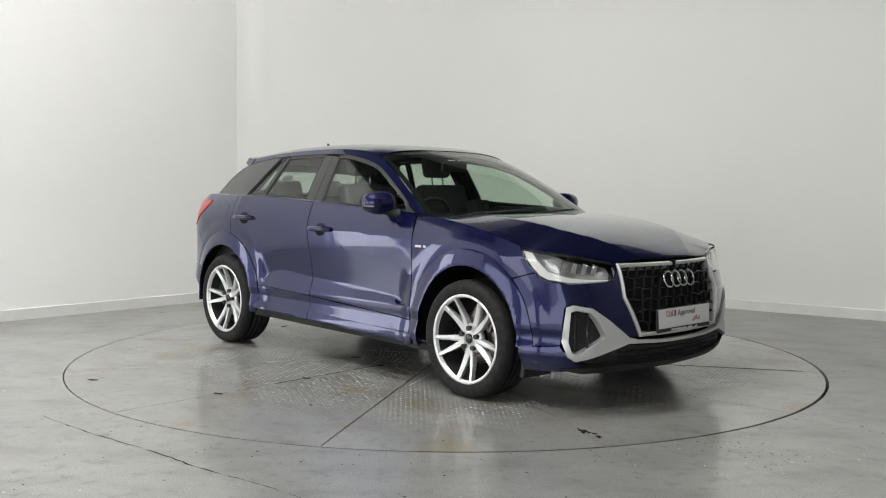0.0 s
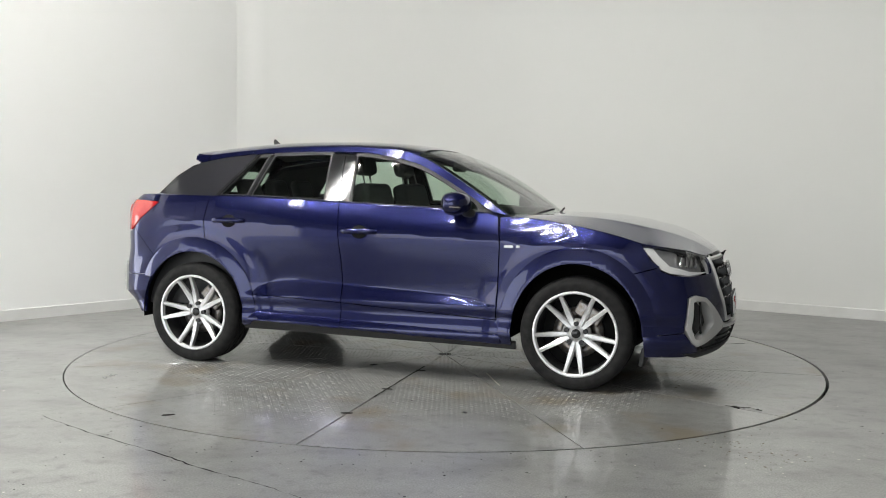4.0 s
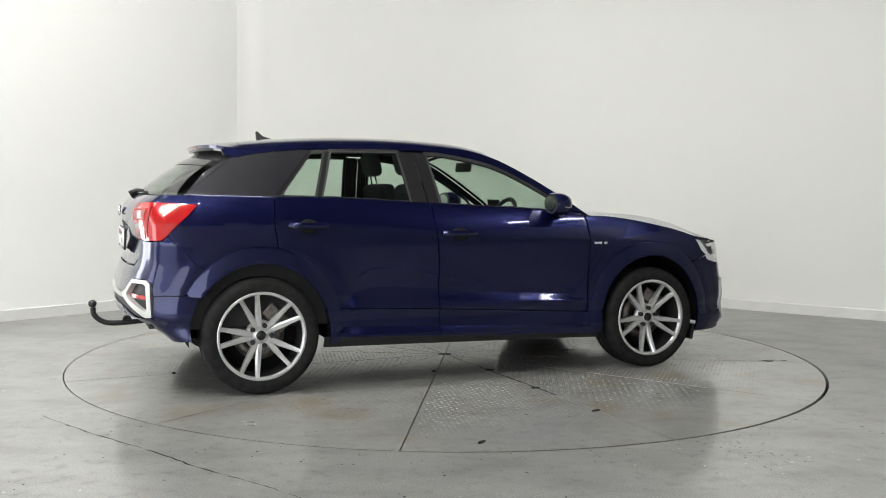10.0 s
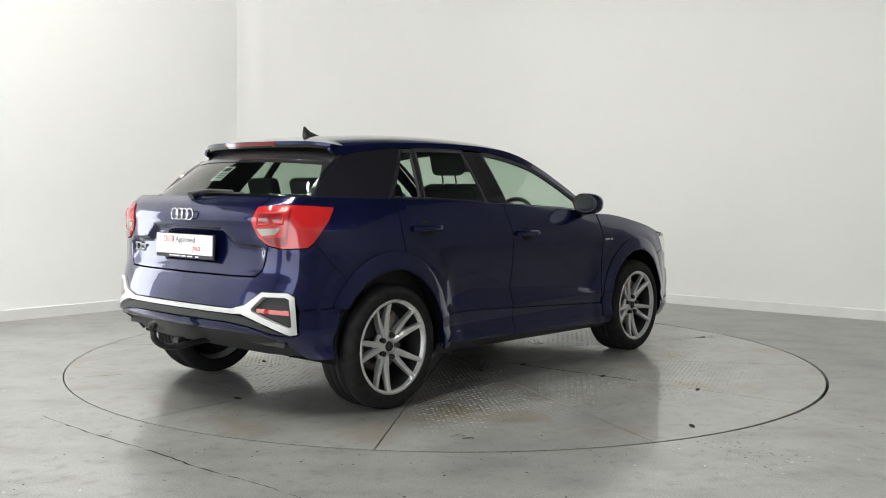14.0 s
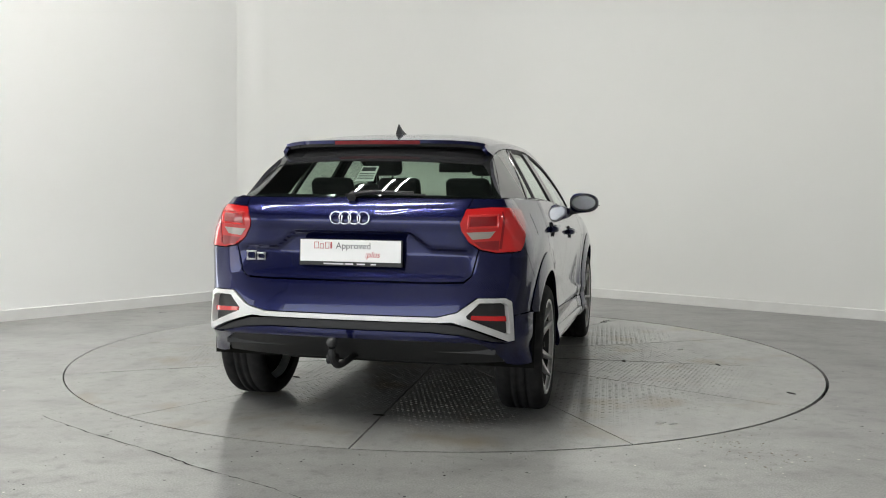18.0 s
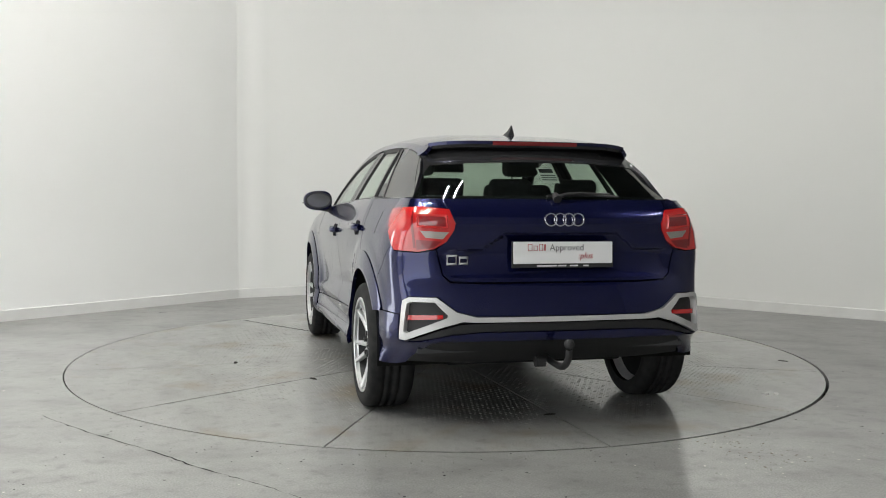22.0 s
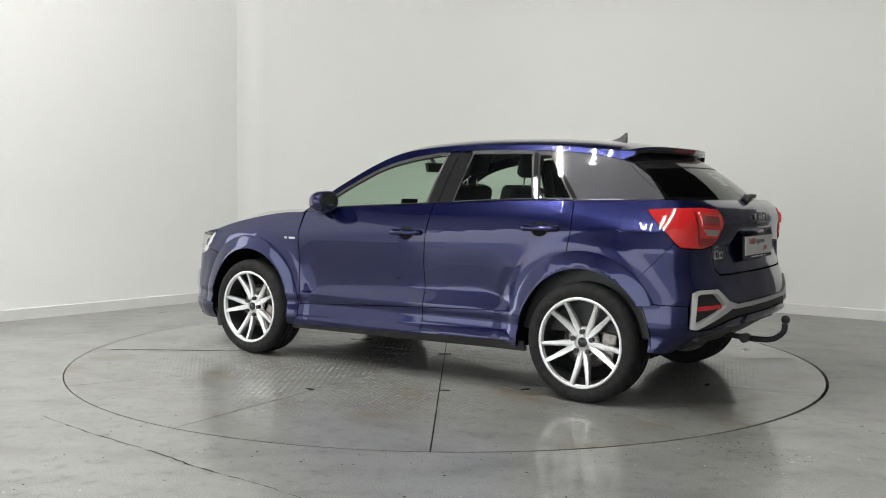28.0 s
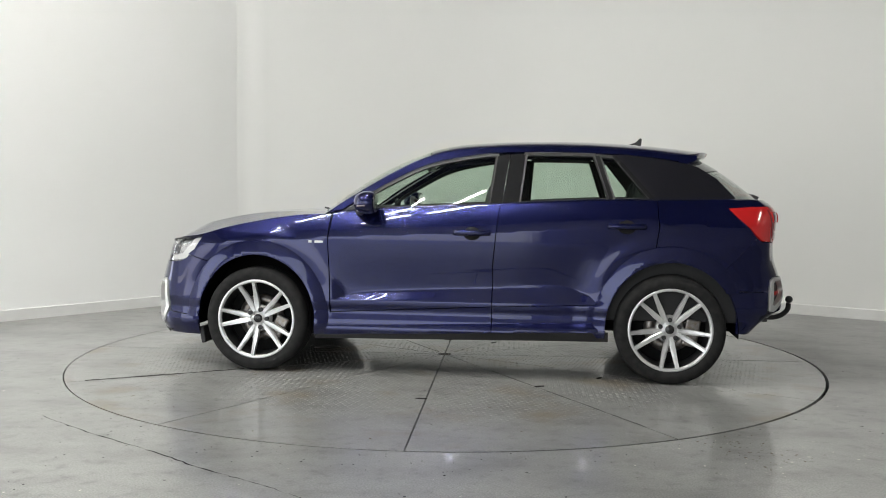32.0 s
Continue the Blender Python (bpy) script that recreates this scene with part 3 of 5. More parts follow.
def shoulder_in(x, z):
    """How far the flank above the shoulder line leans in, more so at the tail."""
    h = np.maximum(z - shoulder_line(x), 0)
    tail = np.clip((-1.15 - x) / 0.5, 0, 1) * np.maximum(z - 0.86, 0)
    return 0.24 * h + 0.85 * h * h + 0.20 * tail


def body(s, z):
    """The lower body: the plan outline, drawn in or out by height."""
    a, sign = mirrored(s)
    x, y = np.interp(a, ARC, PLAN[:, 0]), np.interp(a, ARC, PLAN[:, 1])
    nx, ny = np.interp(a, ARC, PN[:, 0]), np.interp(a, ARC, PN[:, 1])
    z = np.asarray(z, float)
    wf, ws, wr = np.maximum(nx, 0) ** 2, ny ** 2, np.maximum(-nx, 0) ** 2
    d = wf * front_d(z) + ws * side_d(z) + wr * rear_d(z)
    # hollow of the doors between the wheels
    door = 1 / (1 + np.exp(-(x + 0.82) / 0.026)) / (1 + np.exp((x - 0.76) / 0.026))
    zc = crease(x)
    low = np.clip((z - 0.468) / np.maximum(zc - 0.468, 0.01), 0, 3)
    high = np.clip((0.84 - z) / (0.84 - zc), 0, 2) ** 1.3
    hollow = np.maximum(0, -np.log(np.exp(-16 * low) + np.exp(-16 * high)) / 16)
    d = d - 0.025 * ws * door * hollow - ws * shoulder_in(x, z)
    # pressed field of the boot lid below its crease
    zc = np.interp(np.abs(y), (0.0, 0.30, 0.40, 0.62, 0.66), (0.958, 0.958, 0.886, 0.876, 0.86))
    press = 1 / (1 + np.exp(-(zc - z) / 0.0045)) * np.clip((z - 0.752) / 0.10, 0, 1) / (1 + np.exp((y - 0.60) / 0.012))
    d = d - 0.026 * wr * press
    # soft swell of the wheel arches
    for cx in (AXLE, -AXLE):
        r = np.hypot((x - cx) / 0.545, (z - 0.335) / 0.575)
        d = d + 0.010 * ws ** 3 / (1 + np.exp((r - 1.0) / 0.032))
    return np.stack([x + nx * d, sign * (y + ny * d), z], -1)


def at_x(x):
    """Arc length where the side is at x."""
    k = (ARC > 0.9) & (ARC < S_END - 0.6)
    return float(np.interp(-x, -PLAN[k, 0], ARC[k]))


def at_front(y):
    k = PLAN[:, 0] > 1.5
    return float(np.interp(y, PLAN[k, 1], ARC[k]))


def at_rear(y):
    k = PLAN[:, 0] < -1.5
    return float(np.interp(-y, -PLAN[k, 1], ARC[k]))


def X(*pts):
    """Side points (x, z) as places of the body's domain."""
    return [(at_x(x), z) for x, z in pts]


def F(*pts):
    return [(at_front(y), z) for y, z in pts]


def B(*pts):
    return [(at_rear(y), z) for y, z in pts]


belt = table([(-1.9, 1.128), (-1.6, 1.126), (-1.2, 1.120), (-0.85, 1.117), (-0.27, 1.088), (0.12, 1.068), (0.48, 1.050), (0.74, 1.030), (0.86, 1.010), (1.0, 1.0)])
top_edge = table([(-1.8, 1.31), (-1.6, 1.370), (-1.35, 1.405), (-1.0, 1.437), (-0.6, 1.452), (-0.25, 1.452), (0.0, 1.437), (0.15, 1.412), (0.30, 1.358), (0.5, 1.250), (0.7, 1.128), (0.86, 1.022), (1.0, 0.93)])
fender_top = table([(0.80, 1.016), (0.92, 1.013), (1.036, 1.006), (1.2, 0.984), (1.412, 0.944), (1.55, 0.912), (1.69, 0.872), (1.83, 0.853)])
gh_taper = table([(-1.9, 0.725), (-1.7, 0.718), (-1.5, 0.742), (-1.2, 0.768), (-0.8, 0.784), (-0.2, 0.790), (0.3, 0.786), (0.6, 0.772), (0.9, 0.745), (1.1, 0.72)])


def house(x, z):
    """The greenhouse side: leans in towards the roof."""
    x, z = np.asarray(x, float), np.asarray(z, float)
    h = z - 1.07
    return np.stack([x, gh_taper(x) - 0.50 * h - 0.28 * np.maximum(h, 0) ** 2, z], -1)


roof_mid = table([(-1.75, 1.403), (-1.67, 1.417), (-1.4, 1.457), (-1.15, 1.484), (-0.78, 1.506), (-0.38, 1.508), (-0.05, 1.492), (0.1, 1.474), (0.24, 1.442), (0.35, 1.41)])


def roof(u, v):
    """Roof: u across from -1 to 1, v along x."""
    u, v = np.asarray(u, float), np.asarray(v, float)
    e = house(v, top_edge(v))
    a = np.abs(u)
    z = roof_mid(v) - (roof_mid(v) - e[..., 2]) * (0.35 * a ** 2 + 0.65 * a ** 6)
    return np.stack([v, u * e[..., 1], z], -1)


def screen(u, v):
    """Windscreen: u across, v from the cowl (0) to the roof (1)."""
    u, v = np.asarray(u, float), np.asarray(v, float)
    xe = 0.87 + (0.215 - 0.87) * v
    e = house(xe, top_edge(xe))
    xc = 0.985 + (0.255 - 0.985) * v
    zc = 1.012 + (1.439 - 1.012) * v + 0.052 * np.sin(np.pi * v)
    a = np.abs(u) ** 2.9
    return np.stack([xc + (xe - xc) * a, u * e[..., 1], zc + (e[..., 2] - zc) * a], -1)


def back_glass(u, v):
    """Rear window: u across, v from the boot (0) to the spoiler (1)."""
    u, v = np.asarray(u, float), np.asarray(v, float)
    xe = -1.70 + (-1.385 + 1.70) * v
    ze = 1.132 + (1.375 - 1.132) * v
    ye = house(xe, ze)[..., 1]
    xc = -1.915 + (-1.54 + 1.915) * v
    zc = 1.128 + (1.385 - 1.128) * v + 0.02 * np.sin(np.pi * v)
    a = np.abs(u) ** 2.4
    return np.stack([xc + (xe - xc) * a, u * ye, zc + (ze - zc) * a], -1)


# bonnet edge: from the windscreen pillar along the wing to the lamp, then to the grille
def rim_of_bonnet():
    pts = [tuple(body(at_x(x), fender_top(x))) for x in (0.86, 1.0, 1.17, 1.35, 1.52, 1.69, 1.82)]
    pts += [tuple(body(at_front(y), z)) for y, z in ((0.70, 0.829), (0.61, 0.814), (0.51, 0.797), (0.46, 0.793))]
    c = spline(pts, 10)
    d = np.concatenate([[0], np.cumsum(np.linalg.norm(np.diff(c, axis=0), axis=1))])
    return c, d / d[-1]


RIM, RIM_D = rim_of_bonnet()
bonnet_mid = table([(0.85, 1.030), (1.0, 1.027), (1.2, 1.030), (1.39, 1.020), (1.57, 0.993), (1.757, 0.946), (1.92, 0.884), (2.02, 0.830), (2.055, 0.797), (2.1, 0.77)])


def bonnet(u, v):
    """Bonnet: u across, v from the windscreen (0) to the grille (1)."""
    u, v = np.asarray(u, float), np.asarray(v, float)
    ex, ey, ez = (np.interp(v, RIM_D, RIM[:, k]) for k in range(3))
    xc = 0.955 + (2.052 - 0.955) * v
    zc = bonnet_mid(xc)
    a = np.abs(u)
    # the raised middle with its two creases, running in towards the grille
    c = 0.74 - 0.20 * v
    inner, outer = 0.16 * (a / c) ** 2, 0.16 + 0.84 * (np.maximum(a - c, 0) / (1 - c))
    k = 1 / (1 + np.exp(-(a - c) / 0.012))
    z = zc + (ez - zc) * (inner * (1 - k) + outer * k)
    return np.stack([xc + (ex - xc) * a ** 2, u * ey, z], -1)


OUTWARD.update({f: -1.0 for f in (house, bonnet, roof, back_glass)})


def arch(cx, a, b, t0, t1, n=28, cz=0.335):
    """Points (x, z) on a wheel arch, angles in degrees from the front over the top."""
    return [(cx + a * math.cos(radians(t)), cz + b * math.sin(radians(t))) for t in np.linspace(t0, t1, n)]


# ---- panels of the lower body ----
G = 0.0028   # half of a panel gap
FA = dict(a=0.455, b=0.468)
wing = X(*[(x, fender_top(x) - G) for x in np.linspace(0.826, 1.665, 14)]) + X((1.727, 0.777), (1.777, 0.744)) \
    + X(*arch(AXLE, **FA, t0=50, t1=176, n=30)) + X((0.820, 0.37), (0.825, 0.545), (0.838, 0.857))
both("front_wing", wing, body, PAINT, car, step=0.018, label="glossy dark blue front wing")
front_door = X((0.808, 1.017 - G), (0.831, 0.857), (0.818, 0.545), (0.812, 0.396), (-0.210, 0.4515), (-0.210, 0.70), (-0.250, 1.084)) + X(*[(x, belt(x) - G) for x in np.linspace(-0.2, 0.75, 12)])
rear_door = X((-0.216, 0.452), (-0.862, 0.478)) + X(*arch(-AXLE, 0.455, 0.470, 14, 75, 18)) + X((-1.200, 0.81), (-1.222, 0.96), (-1.212, 1.116)) + X(*[(x, belt(x) - G) for x in np.linspace(-1.15, -0.30, 10)]) + X((-0.256, 1.084), (-0.216, 0.70))
doors_f = both("door", front_door, body, PAINT, car, step=0.0125, label="closed dark blue front door with water drops")
doors_r = both("door", rear_door, body, PAINT, car, step=0.0125, label="closed dark blue rear door with water drops")
for sill in (X((0.846, 0.3872), (0.846, 0.248), (-0.2095, 0.286), (-0.2095, 0.4461)), X((-0.2155, 0.4464), (-0.2155, 0.2863), (-0.865, 0.31), (-0.868, 0.475))):
    both("sill", sill, body, PAINT, car, label="dark blue side sill")


def sill_foot(x):
    return 0.249 + 0.0362 * (0.846 - x)


def sill_out(s, z):
    """The lower sill standing out as a ledge that faces up."""
    p = body(s, z)
    k = np.clip((sill_foot(p[..., 0]) + 0.060 - z) / 0.058, 0, 1)
    return p + np.stack([0 * k, np.sign(p[..., 1]) * (0.002 + 0.020 * k), 0 * k], -1)


for x0, x1 in ((0.845, -0.2095), (-0.2155, -0.864)):
    both("sill_blade", X((x0, sill_foot(x0) + 0.058), (x0, sill_foot(x0)), (x1, sill_foot(x1)), (x1, sill_foot(x1) + 0.058)), sill_out, PAINT, car, step=0.02, flange=0.025)
both("sill_lip", X((0.93, 0.246), (0.93, 0.205), (-0.93, 0.235), (-0.93, 0.305)), body, BLACK, car, off=-0.02, label="black plastic sill edge")

quarter = X((-1.217, 1.118)) + X((-1.228, 0.96), (-1.206, 0.81)) + X(*arch(-AXLE, 0.455, 0.470, 76, 131.2, 18)) \
    + X((-1.808, 0.901), (-1.763, 0.960), (-1.702, 1.015), (-1.640, 1.079)) + B((0.70, 1.090)) + B((0.584, 1.083), (0.613, 1.127)) + X((-1.70, 1.127), (-1.45, 1.122))
both("rear_quarter_panel", quarter, body, PAINT, car, step=0.018, label="dark blue rear quarter panel")
both("fuel_flap", X((-1.31, 1.050), (-1.306, 0.955), (-1.318, 0.944), (-1.495, 0.944), (-1.508, 0.956), (-1.506, 1.043), (-1.497, 1.053), (-1.32, 1.054)), body, PAINT, car, off=0.0012, flange=0.002)[0]

# flared arch edges: proud at the lip, nearly flush at the outside
def flare(s, z):
    p = body(s, z)
    n = np.stack([0 * p[..., 0], np.sign(p[..., 1]), 0 * p[..., 0]], -1)
    cx = np.where(p[..., 0] > 0, AXLE, -AXLE)
    r = np.hypot((p[..., 0] - cx) / 0.475, (z - 0.335) / 0.512)
    return p + n * (0.003 + 0.022 * np.clip((1.0 - r) / 0.16, 0, 1) ** 0.85)[..., None]


for cx in (AXLE, -AXLE):
    if cx > 0:
        band = arch(cx, 0.472, 0.510, 1, 181, 40) + [(0.848, 0.25)] + [(0.918, 0.25)] + arch(cx, 0.388, 0.416, 181, 1, 40)
    else:
        band = arch(cx, 0.472, 0.510, -2, 150, 36) + [(-1.70, 0.57), (-1.625, 0.565)] + arch(cx, 0.393, 0.412, 146, -2, 36)
        band = band + [(-0.905, 0.275), (-0.858, 0.275)]
    both("arch_flare", X(*band), flare, PAINT, car, step=0.016, flange=0.02)

# ---- front end ----
bumper = F((0.475, 0.788), (0.490, 0.789), (0.480, 0.748), (0.512, 0.694), (0.655, 0.689), (0.765, 0.685)) + X((1.843, 0.694), (1.786, 0.716), (1.772, 0.737)) + X(*arch(AXLE, **FA, t0=49, t1=3, n=14)) \
    + X((1.755, 0.352)) + F((0.797, 0.368), (0.786, 0.565), (0.755, 0.584), (0.665, 0.566), (0.562, 0.494), (0.445, 0.402), (0.378, 0.398)) + F((0.476, 0.61))
both("front_bumper", bumper, body, PAINT, car, step=0.024, label="dark blue front bumper skin")
both("bumper_skirt", X((1.757, 0.347)) + F((0.797, 0.362), (0.772, 0.305), (0.741, 0.280), (0.70, 0.245)) + F((0.79, 0.225)) + X((1.70, 0.222), (1.69, 0.34)), body, PAINT, car, off=0.006)
GRILLE = [(-0.470, 0.783), (-0.472, 0.61), (-0.372, 0.396), (0.372, 0.396), (0.472, 0.61), (0.470, 0.783)]


def SF(y, z):
    return (math.copysign(at_front(abs(y)), y), z)


def inset(poly, d):
    """The outline drawn in by d."""
    p = [np.array(q, float) for q in poly]
    n, out = len(p), []
    area = sum(p[i][0] * p[(i + 1) % n][1] - p[(i + 1) % n][0] * p[i][1] for i in range(n))
    for i in range(n):
        a, b, c = p[i - 1], p[i], p[(i + 1) % n]
        e1, e2 = (b - a) / np.hypot(*(b - a)), (c - b) / np.hypot(*(c - b))
        n1, n2 = np.array([-e1[1], e1[0]]), np.array([-e2[1], e2[0]])
        m = (n1 + n2) / max(0.35, 1 + n1 @ n2)
        out.append(tuple(b + (d if area > 0 else -d) * m))
    return out


def frame_band(name, outline, width, surf, mat, parent, label="", off=0.0, flange=0.02, step=0.02, mirror=False, widths=None):
    """A closed frame along an outline of the surface's domain, a strip of quads with turned edges."""
    o = outline
    i = inset(outline, width)
    n = len(o)
    ro, ri = [], []
    for k in range(n):
        a, b = np.array(o[k]), np.array(o[(k + 1) % n])
        c, d = np.array(i[k]), np.array(i[(k + 1) % n])
        m = max(1, int(np.hypot(*(b - a)) / step))
        for j in range(m):
            ro.append(a + (b - a) * j / m)
            ri.append(c + (d - c) * j / m)
    ro, ri = np.array(ro), np.array(ri)
    mid = (ro + ri) / 2
    po, no = lift(surf, ro, off * 0.4)
    pm, nm = lift(surf, mid, off)
    pi, ni = lift(surf, ri, off * 0.4)
    rings = [po - flange * no, po, pm, pi, pi - flange * ni]
    bm = bmesh.new()
    vs = [[bm.verts.new(tuple(q * np.array([1, -1 if mirror else 1, 1]))) for q in r] for r in rings]
    m = len(ro)
    for a, b in zip(vs, vs[1:]):
        for k in range(m):
            f = bm.faces.new((a[k], a[(k + 1) % m], b[(k + 1) % m], b[k]))
    bmesh.ops.recalc_face_normals(bm, faces=bm.faces)
    return part(name, bm, mat, parent, label)


gr = [SF(y, z) for y, z in GRILLE]
grille = patch("grille", gr, body, MATT_BLACK, car, label="black honeycomb radiator grille in a silver frame", off=-0.05, flange=0.0, step=0.05)
frame_band("grille_frame", gr, 0.020, body, SILVER, grille, "satin silver grille surround", off=0.012, flange=0.05)
# staggered cells of the grille
rows_z = np.linspace(0.415, 0.765, 7)
for k, z in enumerate(rows_z):
    w = 0.335 + (0.44 - 0.335) * min(1, (z - 0.392) / 0.228)
    pts = [body(s, z + (0.006 if (j // 2 + k) % 2 else -0.006)) + np.array([-0.012, 0, 0]) for j, s in enumerate(np.linspace(-w, w, 26))]
    bm = bmesh.new()
    tube(bm, pts, 0.0062, 6)
    part("grille_bar", bm, GLOSS_BLACK, grille)
for k in range(6):
    z0, z1 = rows_z[k], rows_z[k + 1]
    w = 0.335 + (0.43 - 0.335) * min(1, (z0 - 0.392) / 0.228)
    for j in range(13):
        s = -w + 2 * w * (j + (0.5 if k % 2 else 0.0)) / 12.5
        if abs(s) < w:
            q = body(s, (z0 + z1) / 2)
            bm = bmesh.new()
            box(bm, (0.014, 0.007, z1 - z0), Matrix.Translation(Vector(q) + Vector((-0.014, 0, 0))))
            part("grille_web", bm, GLOSS_BLACK, grille)


def emblem(name, m, parent, r, thick):
    """Four interlocked rings."""
    for k in range(4):
        bm = bmesh.new()
        pts = [m @ Vector(((k - 1.5) * 1.55 * r + r * math.cos(t), r * math.sin(t), 0.002 * (k % 2))) for t in (2 * math.pi * i / 28 for i in range(28))]
        tube(bm, pts, thick, 7, closed=True)
        part(name, bm, CHROME, parent, "bright chrome ring emblem")


FRONT = Matrix(((0, 0, 1, 0), (1, 0, 0, 0), (0, 1, 0, 0), (0, 0, 0, 1)))     # text plane facing forward
REAR = Matrix(((0, 0, -1, 0), (-1, 0, 0, 0), (0, 1, 0, 0), (0, 0, 0, 1)))    # text plane facing back


def letters(name, text, m, size, mat, parent, depth=0.0006, align="LEFT", shear=0.0):
    cu = bpy.data.curves.new(name, "FONT")
    cu.body, cu.size, cu.extrude, cu.align_x, cu.shear = text, size, depth, align, shear
    tmp = new(name + "_curve", cu)
    me = bpy.data.meshes.new_from_object(tmp.evaluated_get(bpy.context.evaluated_depsgraph_get()))
    bpy.data.objects.remove(tmp)
    me.transform(m)
    me.materials.clear()
    me.materials.append(mat)
    ob = new(name, me)
    ob.parent = parent
    return ob


def plate(m, parent, plate_name, label):
    """Dealer plate: white face in a black carrier, brand word and dealer line as plain bars."""
    bm = bmesh.new()
    box(bm, (0.525, 0.130, 0.014), m @ pose(0, -0.006, 0.0), 0.004)
    carrier = part(plate_name, bm, BLACK, parent, label)
    bm = bmesh.new()
    box(bm, (0.512, 0.106, 0.004), m @ pose(0, 0.003, 0.0085), 0.0015)
    part("plate_face", bm, WHITE_PLATE, carrier)
    for x, w, h in ((-0.172, 0.020, 0.030), (-0.144, 0.017, 0.022), (-0.116, 0.017, 0.030), (-0.096, 0.005, 0.030)):
        bm = bmesh.new()
        tube(bm, [m @ Vector((x + w / 2 * a, 0.0135 + h / 2 + h / 2 * b, 0.0115)) for a, b in ((1, 1), (1, -1), (-1, -1), (-1, 1))], 0.0021, 4, closed=True)
        part("brand_word", bm, RED_INK, carrier)
    letters("printed_word", "Approved", m @ pose(-0.072, 0.0135, 0.0112), 0.044, DARK_INK, carrier)
    letters("printed_word", ":plus", m @ pose(0.075, -0.026, 0.0112), 0.042, RED_INK, carrier, shear=0.25)
    for x, w in ((-0.085, 0.11), (-0.005, 0.05), (0.055, 0.05), (0.118, 0.035)):
        bm = bmesh.new()
        box(bm, (w - 0.008, 0.007, 0.001), m @ pose(x, -0.0605, 0.0074))
        part("dealer_line", bm, WHITE_INK, carrier)
    return carrier


emblem("ring", Matrix.Translation((2.118, 0, 0.690)) @ FRONT @ pose(0, 0, 0, -14), grille, 0.0437, 0.0062)
plate(Matrix.Translation((2.154, 0.0, 0.478)) @ FRONT @ pose(0, 0, 0, -3), car, "front_plate", "white dealer plate in black carrier")

# side intakes with their silver frames, and the blade under the grille
INTAKE_OUT = [(0.779, 0.565), (0.752, 0.578), (0.665, 0.560), (0.562, 0.488), (0.445, 0.396), (0.400, 0.388), (0.445, 0.366), (0.525, 0.343), (0.679, 0.299), (0.741, 0.285), (0.772, 0.310), (0.792, 0.386)]
INTAKE_IN = [(0.762, 0.540), (0.738, 0.552), (0.677, 0.538), (0.640, 0.500), (0.587, 0.408), (0.600, 0.394), (0.735, 0.323), (0.756, 0.330), (0.770, 0.388)]
pair = both("air_intake", F(*INTAKE_IN), body, BLACK, car, off=-0.05, flange=0.0, step=0.04, label="black side air intake in a silver frame")
for ob, mir in zip(pair, (False, True)):
    patch("intake_frame", F(*INTAKE_OUT), body, SILVER, ob, "satin silver intake frame", off=0.010, flange=0.06, step=0.016, hole=F(*INTAKE_IN), mirror=mir)
    for y in (0.725, 0.665):
        bm = bmesh.new()
        pts = [body(at_front(y), z) * np.array([1, -1 if mir else 1, 1]) - np.array([0.03, 0, 0]) for z in (0.34, 0.44, 0.545)]
        tube(bm, pts, 0.008, 6)
        part("intake_fin", bm, GLOSS_BLACK, ob)
blade = [SF(y, z) for y, z in ((-0.46, 0.386), (-0.46, 0.366), (-0.2, 0.354), (0.2, 0.354), (0.46, 0.366), (0.46, 0.386), (0.2, 0.370), (-0.2, 0.370))]
patch("lower_blade", blade, body, SILVER, car, off=0.012, flange=0.03, label="satin silver blade under the grille")
lower = [SF(y, z) for y, z in ((-0.72, 0.286), (-0.66, 0.245), (0.66, 0.245), (0.72, 0.286), (0.46, 0.356), (0.2, 0.340), (-0.2, 0.340), (-0.46, 0.356))]
low_grille = patch("lower_grille", lower, body, BLACK, car, off=-0.02, flange=0.0, label="black lower air grille")
for z in (0.268, 0.296, 0.324):
    bm = bmesh.new()
    w = 0.70 if z < 0.29 else 0.52
    tube(bm, [body(s, z) for s in np.linspace(-w, w, 24)], 0.005, 6)
    part("grille_bar", bm, MATT_BLACK, low_grille)
lip = [SF(y, z) for y, z in ((-0.80, 0.245), (-0.70, 0.215), (0.70, 0.215), (0.80, 0.245), (0.66, 0.249), (-0.66, 0.249))]
patch("front_lip", lip, body, BLACK, car, off=0.01, flange=0.06, label="black front lip")

for sg in (1, -1):
    bm = bmesh.new()
    box(bm, (0.03, 0.24, 0.11), pose(1.685, sg * 0.70, 0.215, 0, 10, 0), 0.008)
    part("wheel_deflector", bm, BLACK, car, "black air deflector before the wheel")

